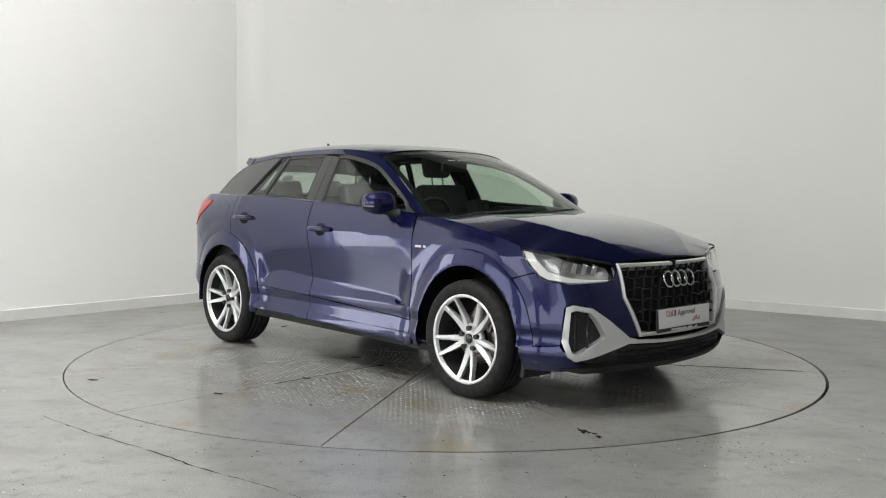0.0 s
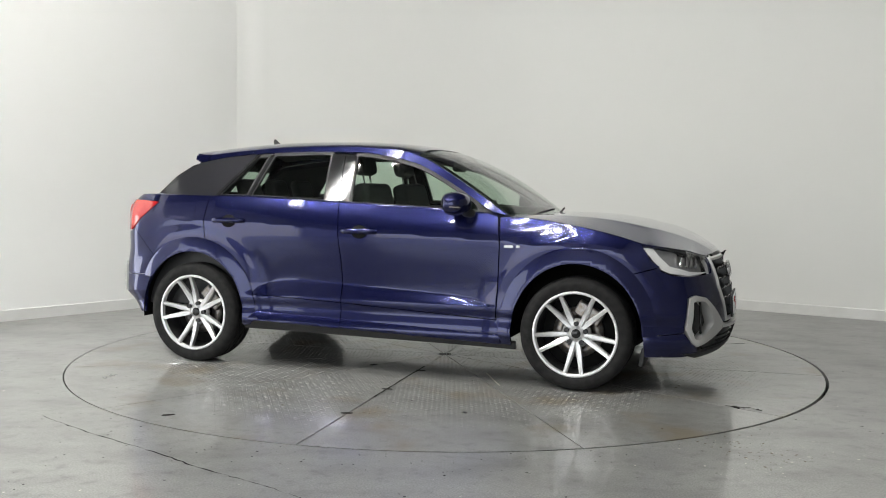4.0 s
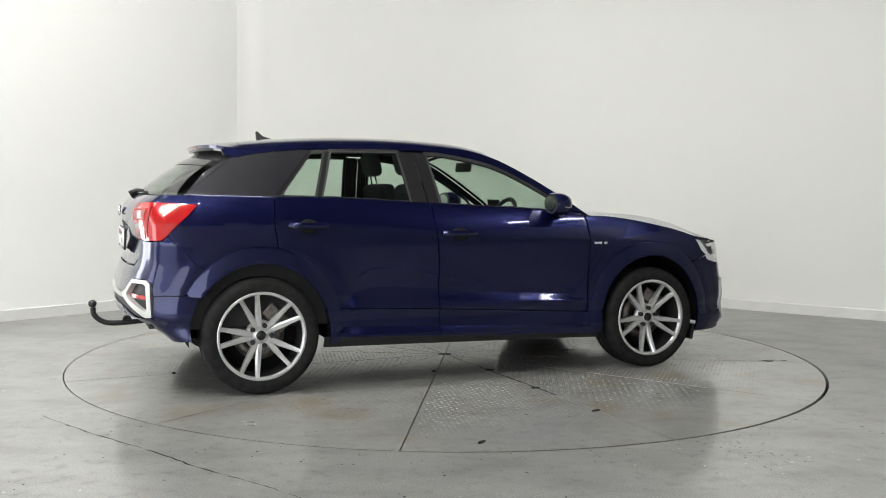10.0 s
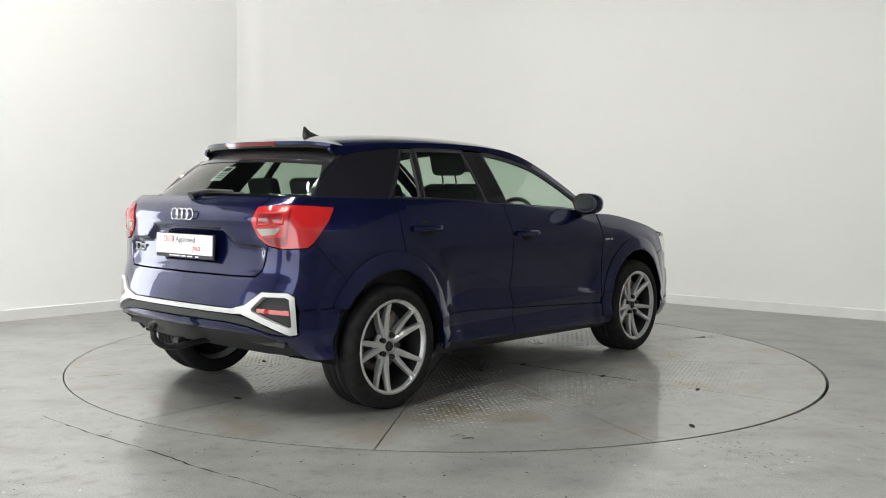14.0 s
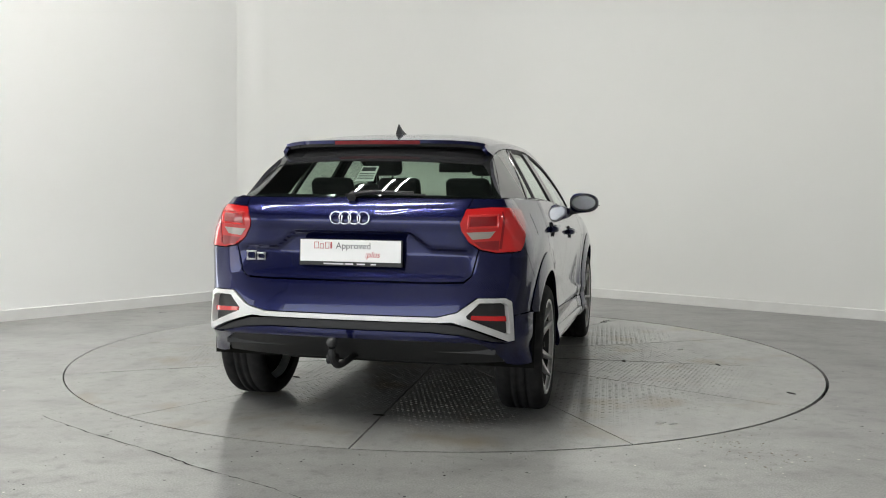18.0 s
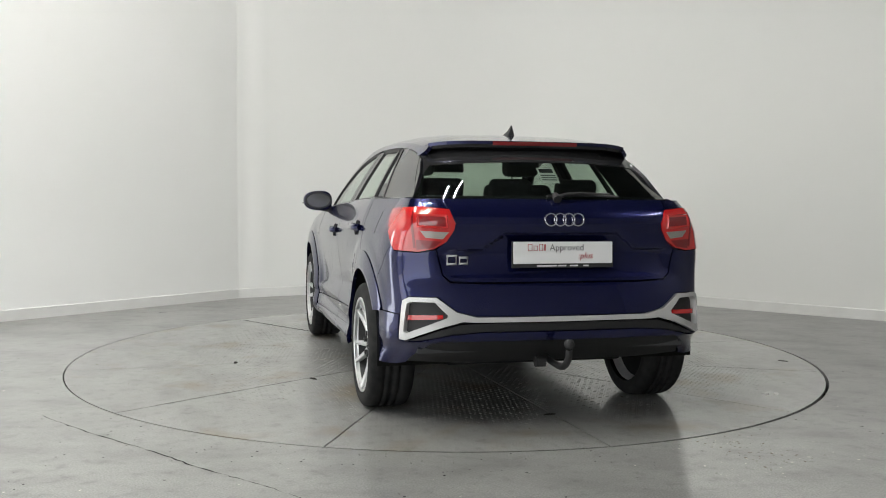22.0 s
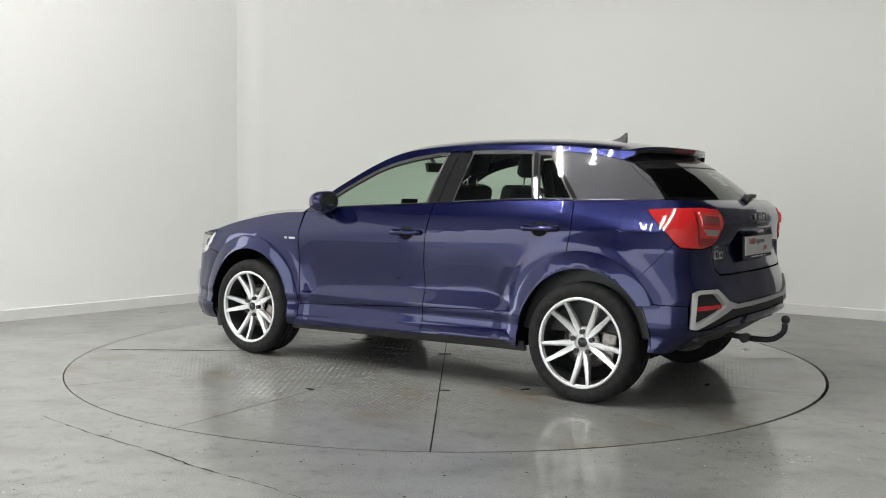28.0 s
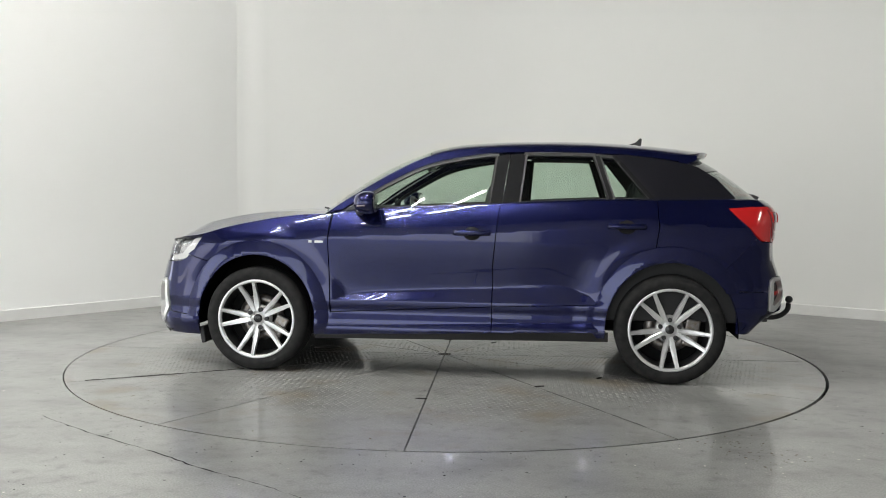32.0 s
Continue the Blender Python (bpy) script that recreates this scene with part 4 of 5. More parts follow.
# headlamps
HL = X((1.675, 0.863), (1.75, 0.857), (1.826, 0.848)) + F((0.70, 0.823), (0.61, 0.808), (0.501, 0.790), (0.490, 0.748), (0.521, 0.700), (0.655, 0.695), (0.765, 0.691)) + X((1.840, 0.700), (1.790, 0.720), (1.733, 0.777))
lamps = both("headlamp", HL, body, LAMP_INNER, car, off=-0.06, flange=0.0, step=0.03, label="headlamp with white running light behind clear cover")
for ob, mir in zip(lamps, (False, True)):
    kw = dict(mirror=mir)
    drl = X((1.680, 0.857), (1.738, 0.851), (1.786, 0.793), (1.836, 0.744)) + F((0.762, 0.720), (0.66, 0.712), (0.54, 0.709), (0.528, 0.705), (0.655, 0.700), (0.765, 0.696)) + X((1.840, 0.705), (1.793, 0.724), (1.737, 0.779))
    patch("running_light", drl, body, LAMP_ON, ob, off=-0.020, step=0.02, flange=0.01, label="white daytime running light", **kw)
    for y, z, r in ((0.765, 0.765, 0.026), (0.705, 0.762, 0.026), (0.645, 0.758, 0.026), (0.585, 0.752, 0.026)):
        bm = bmesh.new()
        q = body(at_front(y), z)
        m = Matrix.Translation((q[0] - 0.045, q[1] * (-1 if mir else 1), q[2])) @ pose(0, 0, 0, 0, 90, 0)
        box(bm, (0.060, 0.034, 0.012), m @ pose(0, 0, 0, 18 if mir else -18, 0, -24 if mir else 24), 0.004)
        part("reflector", bm, CHROME, ob)
    patch("lamp_cover", HL, body, CLEAR, ob, off=-0.001, flange=0.004, step=0.03, **kw)
    top = X((1.675, 0.864), (1.826, 0.849)) + F((0.70, 0.824), (0.61, 0.809), (0.501, 0.791), (0.503, 0.782), (0.61, 0.799), (0.70, 0.814)) + X((1.826, 0.840))
    patch("lamp_brow", top, body, GLOSS_BLACK, ob, off=0.0005, flange=0.003, step=0.02, **kw)

# bonnet, windscreen, roof
patch("bonnet", [(-0.997, 0.0), (0.997, 0.0), (0.997, 0.995), (-0.997, 0.995)], bonnet, PAINT, car, step=0.022, label="glossy dark blue bonnet with soft creases")
wind = patch("windscreen", [(-0.985, 0.0), (0.985, 0.0), (0.985, 1.0), (-0.985, 1.0)], screen, GLASS, car, step=0.06, flange=0.004, label="clear green-tinted windscreen")
band = [(-0.985, 0.0), (0.985, 0.0), (0.985, 1.0), (-0.985, 1.0)]
frame_band("screen_seal", band, 0.045, screen, GLOSS_BLACK, wind, off=-0.004, flange=0.003, step=0.05)
patch("cowl", [(-0.97, -0.16), (0.97, -0.16), (0.97, -0.005), (-0.97, -0.005)], screen, BLACK, car, step=0.05, off=-0.02)
patch("roof_panel", [(-1, -1.36), (1, -1.36), (1, 0.215), (-1, 0.215)], roof, PAINT, car, step=0.06, label="dark blue roof panel")


# ---- greenhouse ----
def along(fn, x0, x1, n, dz=0.0):
    return [(float(x), float(fn(x)) + dz) for x in np.linspace(x0, x1, n)]


DLO = table([(-1.1, 1.385), (-0.96, 1.398), (-0.75, 1.407), (-0.45, 1.411), (-0.25, 1.407), (-0.08, 1.391), (0.14, 1.350), (0.29, 1.301), (0.47, 1.208), (0.65, 1.102), (0.755, 1.030)])
rail = along(top_edge, 0.86, -1.40, 40) + [(-1.40, 1.360), (-1.214, 1.388), (-1.02, 1.409)] + along(DLO, -0.96, 0.765, 30, 0.012)
both("roof_rail", rail, house, PAINT, car, step=0.025, label="dark blue pillar and roof rail")
# glass of the doors
win_f = [(0.70, float(belt(0.70)) + 0.006)] + along(DLO, 0.64, -0.17, 18, -0.004) + [(-0.215, 1.395)] + [(-0.180, float(belt(-0.18)) + 0.006)] + along(belt, -0.1, 0.6, 8, 0.006)
win_r = [(-0.405, 1.405)] + along(DLO, -0.45, -0.83, 8, -0.004) + [(-0.922, float(belt(-0.92)) + 0.006)] + along(belt, -0.85, -0.45, 6, 0.006) + [(-0.372, float(belt(-0.372)) + 0.006)]
win_q = along(DLO, -0.872, -0.955, 3, -0.008) + [(-1.172, float(belt(-1.17)) + 0.008), (-0.958, float(belt(-0.96)) + 0.006)]
gf = both("side_window", win_f, house, GLASS, doors_f, step=0.05, flange=0.004, off=-0.008)
gr_ = both("side_window", win_r, house, GLASS, doors_r, step=0.05, flange=0.004, off=-0.008)
gq = both("quarter_window", win_q, house, GLASS, doors_r, step=0.05, flange=0.004, off=-0.008)
for pairs, outline in ((gf, win_f), (gr_, win_r), (gq, win_q)):
    for ob, mir in zip(pairs, (False, True)):
        frame_band("window_seal", inset(outline, -0.015), 0.022, house, BLACK, ob.parent, off=-0.004, flange=0.014, step=0.05, mirror=mir)
# pillars between the windows
bp_f = [(-0.222, 1.392), (-0.300, 1.405), (-0.262, float(belt(-0.26)) + 0.004), (-0.190, float(belt(-0.19)) + 0.004)]
bp_r = [(-0.306, 1.405), (-0.398, 1.406), (-0.366, float(belt(-0.36)) + 0.004), (-0.268, float(belt(-0.27)) + 0.004)]
both("pillar_trim", bp_f, house, GLOSS_BLACK, doors_f, step=0.04)
both("pillar_trim", bp_r, house, GLOSS_BLACK, doors_r, step=0.04)
both("pillar_trim", [(-0.838, 1.402), (-0.866, 1.400), (-0.952, float(belt(-0.95)) + 0.004), (-0.928, float(belt(-0.93)) + 0.004)], house, GLOSS_BLACK, doors_r, step=0.04)
both("mirror_triangle", [(0.705, float(belt(0.705)) + 0.004), (0.648, 1.098), (0.752, 1.036), (0.762, float(belt(0.76)) + 0.004)], house, BLACK, doors_f, step=0.04)
both("belt_strip", along(belt, 0.77, -1.20, 24, 0.006) + along(belt, -1.20, 0.77, 24, -0.008), house, BLACK, car, off=0.004, step=0.03)
# the broad rear pillar
blade_p = [(-0.980, 1.406), (-0.968, 1.400), (-1.205, float(belt(-1.2)) + 0.006)] + along(belt, -1.25, -1.66, 8, 0.006) + [(-1.695, 1.136), (-1.59, 1.256), (-1.475, 1.330), (-1.39, 1.356), (-1.214, 1.384), (-1.02, 1.405)]
both("rear_pillar", blade_p, house, BLADE, car, step=0.03, label="broad grey metallic rear pillar panel")
both("pillar_seal", [(-0.945, 1.400), (-0.968, 1.400), (-1.206, float(belt(-1.2)) + 0.004), (-1.178, float(belt(-1.18)) + 0.006)], house, GLOSS_BLACK, car, off=0.004, step=0.04)


def shoulder(t, v):
    """Ledge between the belt of the body and the foot of the greenhouse, t = x."""
    t, v = np.asarray(t, float), np.asarray(v, float)
    z = belt(t)
    a = body(np.array([at_x(q) for q in np.atleast_1d(t)]), z)
    b = house(t, z + 0.006)
    return a + (b - a) * v[..., None] + np.stack([0 * t, 0 * t, 0.004 * np.sin(np.pi * v)], -1)


OUTWARD[shoulder] = -1.0
both("belt_shoulder", [(-1.70, 0.0), (-1.70, 1.0), (0.80, 1.0), (0.80, 0.0)], shoulder, PAINT, car, step=0.06, aspect=3.0, flange=0.002)

# ---- tail ----
bg = [(-0.999, 0.0), (0.999, 0.0), (0.999, 1.0), (-0.999, 1.0)]
rear_win = patch("rear_window", bg, back_glass, DARK_GLASS, car, step=0.06, flange=0.004, label="green-tinted rear window")
for k in (1, -1):
    patch("window_corner", [(0.998 * k, 0.10), (0.998 * k, 1.0), (0.84 * k, 1.0), (0.93 * k, 0.55)][::k], back_glass, GLOSS_BLACK, rear_win, step=0.06, off=0.003, flange=0.003)
patch("glass_header", [(-0.99, 0.66), (0.99, 0.66), (0.99, 0.995), (-0.99, 0.995)], back_glass, GLOSS_BLACK, rear_win, step=0.06, off=0.0035, flange=0.003)
frame_band("rear_seal", bg, 0.05, back_glass, GLOSS_BLACK, rear_win, off=-0.003, flange=0.002, step=0.05)


def spoiler_top(u, v):
    """Roof spoiler: v = 0 at the roof, 1 at the trailing edge."""
    u, v = np.asarray(u, float), np.asarray(v, float)
    x = -1.363 - (0.225 - 0.125 * np.abs(u) ** 2.6) * v
    e = house(x, top_edge(x))
    a = np.abs(u)
    ze = e[..., 2] + 0.022 * v
    zc = roof_mid(x)
    z = zc - (zc - ze) * (0.35 * a ** 2 + 0.65 * a ** 6)
    return np.stack([x, u * (e[..., 1] + 0.0 * v), z], -1)


def spoiler_face(u, v):
    """The dark face under the trailing edge, v = 0 at the edge, 1 at the glass."""
    u, v = np.asarray(u, float), np.asarray(v, float)
    t = spoiler_top(u, np.ones_like(u))
    g = back_glass(u * 0.985, np.full_like(u, 1.0))
    low = t + np.stack([0.012 + 0 * u, 0 * u, -0.034 + 0 * u], -1)
    w = np.clip(v / 0.35, 0, 1)[..., None]
    w2 = np.clip((v - 0.35) / 0.65, 0, 1)[..., None]
    return t + (low - t) * w + (g - low) * w2


patch("spoiler", [(-1, 0), (1, 0), (1, 1), (-1, 1)], spoiler_top, PAINT, car, step=0.05, label="dark blue roof spoiler")
patch("spoiler_under", [(-0.99, 0.02), (0.99, 0.02), (0.99, 1.0), (-0.99, 1.0)], spoiler_face, GLOSS_BLACK, car, step=0.07, flange=0.002)
patch("brake_light", [(-0.42, 0.03), (0.42, 0.03), (0.42, 0.22), (-0.42, 0.22)], spoiler_face, DEEP_RED, car, step=0.05, off=0.004, label="red high brake light")


both("spoiler_side", [(-1.355, 1.404), (-1.475, 1.400), (-1.470, 1.372), (-1.405, 1.350), (-1.36, 1.356)], house, PAINT, car, step=0.03, off=0.004, flange=0.02)


def SB(y, z):
    s = at_rear(abs(y))
    return (s if y >= 0 else 2 * S_END - s, z)


boot = [SB(y, z) for y, z in ((0.607, 1.128), (0.577, 1.083), (0.538, 1.012), (0.592, 0.915), (0.634, 0.886), (0.600, 0.764), (0.560, 0.735), (0.43, 0.731),
                              (-0.43, 0.731), (-0.560, 0.735), (-0.600, 0.764), (-0.634, 0.886), (-0.592, 0.915), (-0.538, 1.012), (-0.577, 1.083), (-0.607, 1.128))]
boot_lid = patch("boot_lid", boot, body, PAINT, car, step=0.016, label="dark blue boot lid with badge and dealer plate")
TL = B((0.572, 1.076), (0.71, 1.086)) + X((-1.80, 1.083), (-1.648, 1.073), (-1.709, 1.010), (-1.770, 0.955), (-1.815, 0.905), (-1.845, 0.880)) + B((0.725, 0.874), (0.646, 0.889), (0.584, 0.925), (0.548, 0.980), (0.542, 1.010))
tls = both("tail_lamp", TL, body, RED_LENS, car, off=0.006, step=0.02, flange=0.02, label="red tail lamp with clear insert")
for ob, mir in zip(tls, (False, True)):
    frame_band("light_bar", B((0.580, 1.052), (0.738, 1.058), (0.732, 0.990), (0.574, 0.984)), 0.012, body, LAMP_RED, ob, off=0.012, flange=0.006, mirror=mir)
    patch("inner_panel", B((0.594, 1.039), (0.724, 1.044), (0.719, 1.003), (0.589, 0.998)), body, DEEP_RED, ob, off=0.0075, step=0.02, flange=0.003, mirror=mir)
    patch("light_strip", B((0.756, 1.066), (0.766, 1.067), (0.748, 0.892), (0.736, 0.892)), body, DEEP_RED, ob, off=0.0085, step=0.02, flange=0.003, mirror=mir)
    patch("white_insert", B((0.574, 0.970), (0.716, 0.976), (0.690, 0.943), (0.604, 0.936)), body, WHITE_LENS, ob, off=0.0085, step=0.02, flange=0.003, mirror=mir, label="clear reversing light insert")
    patch("lower_lens", B((0.610, 0.925), (0.735, 0.932), (0.732, 0.884), (0.650, 0.894)), body, DEEP_RED, ob, off=0.0085, step=0.02, flange=0.003, mirror=mir)

CH_OUT = [(0.782, 0.640), (0.755, 0.657), (0.630, 0.657), (0.535, 0.589), (0.44, 0.566), (0.44, 0.542), (0.508, 0.546), (0.60, 0.520), (0.681, 0.490), (0.765, 0.452), (0.790, 0.456)]
CH_IN = [(0.762, 0.626), (0.745, 0.636), (0.640, 0.636), (0.576, 0.576), (0.580, 0.562), (0.66, 0.530), (0.760, 0.487), (0.772, 0.492)]
def tucked(s, z):
    """The body with its rear underside drawn in towards the wheels."""
    p = body(s, z)
    k = np.clip((0.455 - np.asarray(z, float)) / 0.150, 0, 1)
    x = np.where(p[..., 0] < -1.68, -1.68 + (p[..., 0] + 1.68) * (1 - 0.55 * k), p[..., 0])
    return np.stack([x, p[..., 1], p[..., 2]], -1)


def SX(x, z, side):
    return (at_x(x) if side > 0 else 2 * S_END - at_x(x), z)


def bumper_end(side):
    pts = [(-1.843, 0.874), (-1.810, 0.899)] + arch(-AXLE, 0.455, 0.470, 131.6, 148, 8) + [(-1.735, 0.578)]
    return [SX(x, z, side) for x, z in (pts if side < 0 else pts[::-1])]


rb_up = bumper_end(1) + [SB(y, z) for y, z in ((0.725, 0.868), (0.640, 0.882), (0.607, 0.760), (0.564, 0.726), (0.43, 0.722), (-0.43, 0.722), (-0.564, 0.726), (-0.607, 0.760), (-0.640, 0.882), (-0.725, 0.868))] + bumper_end(-1) + [SB(y, z) for y, z in (
                                (-0.795, 0.575), (-0.785, 0.645), (-0.755, 0.662), (-0.625, 0.662), (-0.53, 0.594), (-0.44, 0.571), (0.44, 0.571), (0.53, 0.594), (0.625, 0.662), (0.755, 0.662), (0.785, 0.645), (0.795, 0.575))]
patch("rear_bumper", rb_up, body, PAINT, car, step=0.017, label="dark blue rear bumper skin")
both("bumper_side", X((-1.735, 0.573)) + B((0.797, 0.571), (0.797, 0.452), (0.765, 0.442), (0.70, 0.447), (0.645, 0.443), (0.69, 0.404), (0.735, 0.362), (0.765, 0.325), (0.80, 0.318)) + X((-1.80, 0.318), (-1.695, 0.322)) + X(*arch(-AXLE, 0.40, 0.43, 174, 146, 8)), tucked, PAINT, car, step=0.025, off=0.004, label="dark blue lower bumper corner")
strip = [SB(y, z) for y, z in ((0.79, 0.440), (0.765, 0.441), (0.62, 0.500), (0.52, 0.529), (0.40, 0.534), (-0.40, 0.534), (-0.52, 0.529), (-0.62, 0.500), (-0.765, 0.441), (-0.79, 0.440),
                               (-0.70, 0.452), (-0.55, 0.485), (-0.40, 0.497), (0.40, 0.497), (0.55, 0.485), (0.70, 0.452))]
patch("black_strip", strip, body, BLACK, car, step=0.03, off=-0.004, flange=0.01)
lowblue = [SB(y, z) for y, z in ((0.695, 0.449), (0.55, 0.481), (0.40, 0.493), (-0.40, 0.493), (-0.55, 0.481), (-0.695, 0.449), (-0.64, 0.444), (-0.61, 0.452), (-0.40, 0.455), (0.40, 0.455), (0.61, 0.452), (0.64, 0.444))]
patch("lower_bumper", lowblue, tucked, PAINT, car, step=0.02, off=0.006)
diff = [SB(y, z) for y, z in ((0.61, 0.448), (0.40, 0.451), (-0.40, 0.451), (-0.61, 0.448), (-0.645, 0.438), (-0.69, 0.399), (-0.735, 0.357), (-0.755, 0.325), (-0.45, 0.306), (0.45, 0.306), (0.755, 0.325), (0.735, 0.357), (0.69, 0.399), (0.645, 0.438))]
patch("diffuser", diff, tucked, BLACK, car, step=0.035, off=-0.004, flange=0.05, label="black rear diffuser")
patch("bumper_bar", [SB(y, z) for y, z in ((0.46, 0.5655), (0.46, 0.5425), (-0.46, 0.5425), (-0.46, 0.5655))], body, SILVER, car, off=0.012, flange=0.02, label="satin silver bumper bar")
vents = both("rear_vent", B(*CH_IN), body, BLACK, car, off=-0.02, flange=0.0, label="dark rear vent in a silver frame with red reflector")
for ob, mir in zip(vents, (False, True)):
    patch("vent_frame", B(*CH_OUT), body, SILVER, ob, "satin silver vent frame", off=0.010, flange=0.035, step=0.016, hole=B(*CH_IN), mirror=mir)
    patch("reflector", B((0.600, 0.578), (0.760, 0.572), (0.764, 0.548), (0.60, 0.558)), body, RED_LENS, ob, off=-0.006, flange=0.008, mirror=mir, label="red rear reflector")

# sticker inside the rear window
patch("window_sticker", [(-0.08, 0.28), (0.065, 0.28), (0.065, 0.57), (-0.08, 0.57)], back_glass, WHITE_PLATE, rear_win, step=0.05, off=-0.006, flange=0.0, label="white window sticker with grey print")
for v in (0.32, 0.36, 0.40):
    patch("sticker_line", [(-0.07, v), (0.055, v), (0.055, v + 0.018), (-0.07, v + 0.018)], back_glass, DARK_INK, rear_win, step=0.05, off=-0.004, flange=0.0)
patch("sticker_mark", [(-0.065, 0.46), (0.05, 0.46), (0.05, 0.54), (-0.065, 0.54)], back_glass, BLADE, rear_win, step=0.05, off=-0.004, flange=0.0)

# boot details
emblem("ring", Matrix.Translation((-2.012, 0, 1.032)) @ REAR @ pose(0, 0, 0, -6), boot_lid, 0.0298, 0.0042)
for x, w, z, h in ((0.545, 0.045, 0.835, 0.040), (0.488, 0.040, 0.832, 0.030)):
    bm = bmesh.new()
    q = body(at_rear(x), z)
    tube(bm, [(q[0] - 0.006, x + w / 2 * c, z + h / 2 * s) for c, s in ((1, 1), (1, -1), (-1, -1), (-1, 1))], 0.0072, 6, closed=True)
    part("model_badge", bm, SILVER, boot_lid, "chrome badge as plain shapes")
plate(Matrix.Translation((-1.996, 0.0, 0.868)) @ REAR @ pose(0, 0, 0, -2), boot_lid.parent, "rear_plate", "white dealer plate in black carrier")

# wiper, aerial fin, tow bar
bm = bmesh.new()
pts = [back_glass(np.array([u]), np.array([v]))[0] + np.array([-0.022, 0, 0.014]) for u, v in ((0.02, -0.01), (-0.06, 0.035), (-0.16, 0.055), (-0.42, 0.045))]
tube(bm, pts, [0.012, 0.010, 0.007, 0.005], 8)
wiper = part("rear_wiper", bm, BLACK, car, "black rear wiper")
bm = bmesh.new()
cyl(bm, 0.022, 0.016, 0.045, Matrix.Translation(Vector(pts[0]) + Vector((0.01, 0, 0))) @ pose(0, 0, 0, 0, 60, 0), 16)
part("wiper_cap", bm, BLACK, wiper)
bm = bmesh.new()
tube(bm, [back_glass(np.array([u]), np.array([v]))[0] + np.array([-0.010, 0, 0.006]) for u, v in ((0.08, 0.030), (-0.18, 0.050), (-0.50, 0.030))], 0.006, 6)
part("wiper_blade", bm, BLACK, wiper)
bm = bmesh.new()
fin = [(-1.02, 0.0), (-1.165, 0.0), (-1.172, 0.055), (-1.160, 0.060), (-1.125, 0.028), (-1.07, 0.010)]
lo = [bm.verts.new((x, 0.019 * (1 - 1.2 * z / 0.07), 1.484 + z)) for x, z in fin]
hi = [bm.verts.new((x, -0.019 * (1 - 1.2 * z / 0.07), 1.484 + z)) for x, z in fin]
bm.faces.new(lo)
bm.faces.new(hi[::-1])
for i in range(len(fin)):
    j = (i + 1) % len(fin)
    bm.faces.new((lo[i], hi[i], hi[j], lo[j]))
bmesh.ops.recalc_face_normals(bm, faces=bm.faces)
part("aerial_fin", bm, BLACK, car, "black shark-fin aerial")
bm = bmesh.new()
tube(bm, spline([(-1.80, 0.03, 0.34), (-1.98, 0.03, 0.325), (-2.10, 0.03, 0.33), (-2.165, 0.03, 0.375), (-2.175, 0.03, 0.425)], 6).tolist(), 0.017, 10)
tow = part("tow_bar", bm, BLACK, car, "black swan-neck tow bar")
bm = bmesh.new()
bmesh.ops.create_uvsphere(bm, u_segments=16, v_segments=10, radius=0.025, matrix=Matrix.Translation((-2.177, 0.03, 0.450)))
for f in bm.faces:
    f.smooth = True
part("tow_ball", bm, BLACK, tow)
bm = bmesh.new()
cyl(bm, 0.027, 0.027, 0.05, Matrix.Translation((-1.97, 0.10, 0.335)) @ pose(0, 0, 0, 90, 0, 0), 18)
part("tow_socket", bm, BLACK, tow)

# handles, mirrors, badges, front wipers
for pairs, hx, hz in ((doors_f, -0.085, 0.905), (doors_r, -1.030, 0.957)):
    for ob, sg in zip(pairs, (1, -1)):
        q = body(at_x(hx), hz)
        # flat black disc paints in the shade of the hollow behind the handle
        bm = bmesh.new()
        lathe(bm, [(0.001, 0.0015), (0.036, 0.0012), (0.041, -0.001), (0.042, -0.005)], 24)
        tilt = math.atan2(body(at_x(hx), hz + 0.04)[1] - body(at_x(hx), hz - 0.04)[1], 0.08)
        bm.transform(Matrix.Translation((hx, sg * (q[1] + 0.004), hz)) @ Matrix.Diagonal((1.3, sg, 1.02, 1)) @ Matrix.Rotation(-tilt, 4, "X"))
        part("handle_cup_shade", bm, MATT_BLACK, ob)
        bm = bmesh.new()
        pts = [(hx + dx, sg * (q[1] + dy), hz + 0.004) for dx, dy in ((0.105, 0.004), (0.09, 0.020), (0.05, 0.028), (-0.05, 0.028), (-0.09, 0.020), (-0.108, 0.004))]
        tube(bm, spline(pts, 5).tolist(), 0.0185, 10)
        part("handle", bm, PAINT, ob, "dark blue door handle")
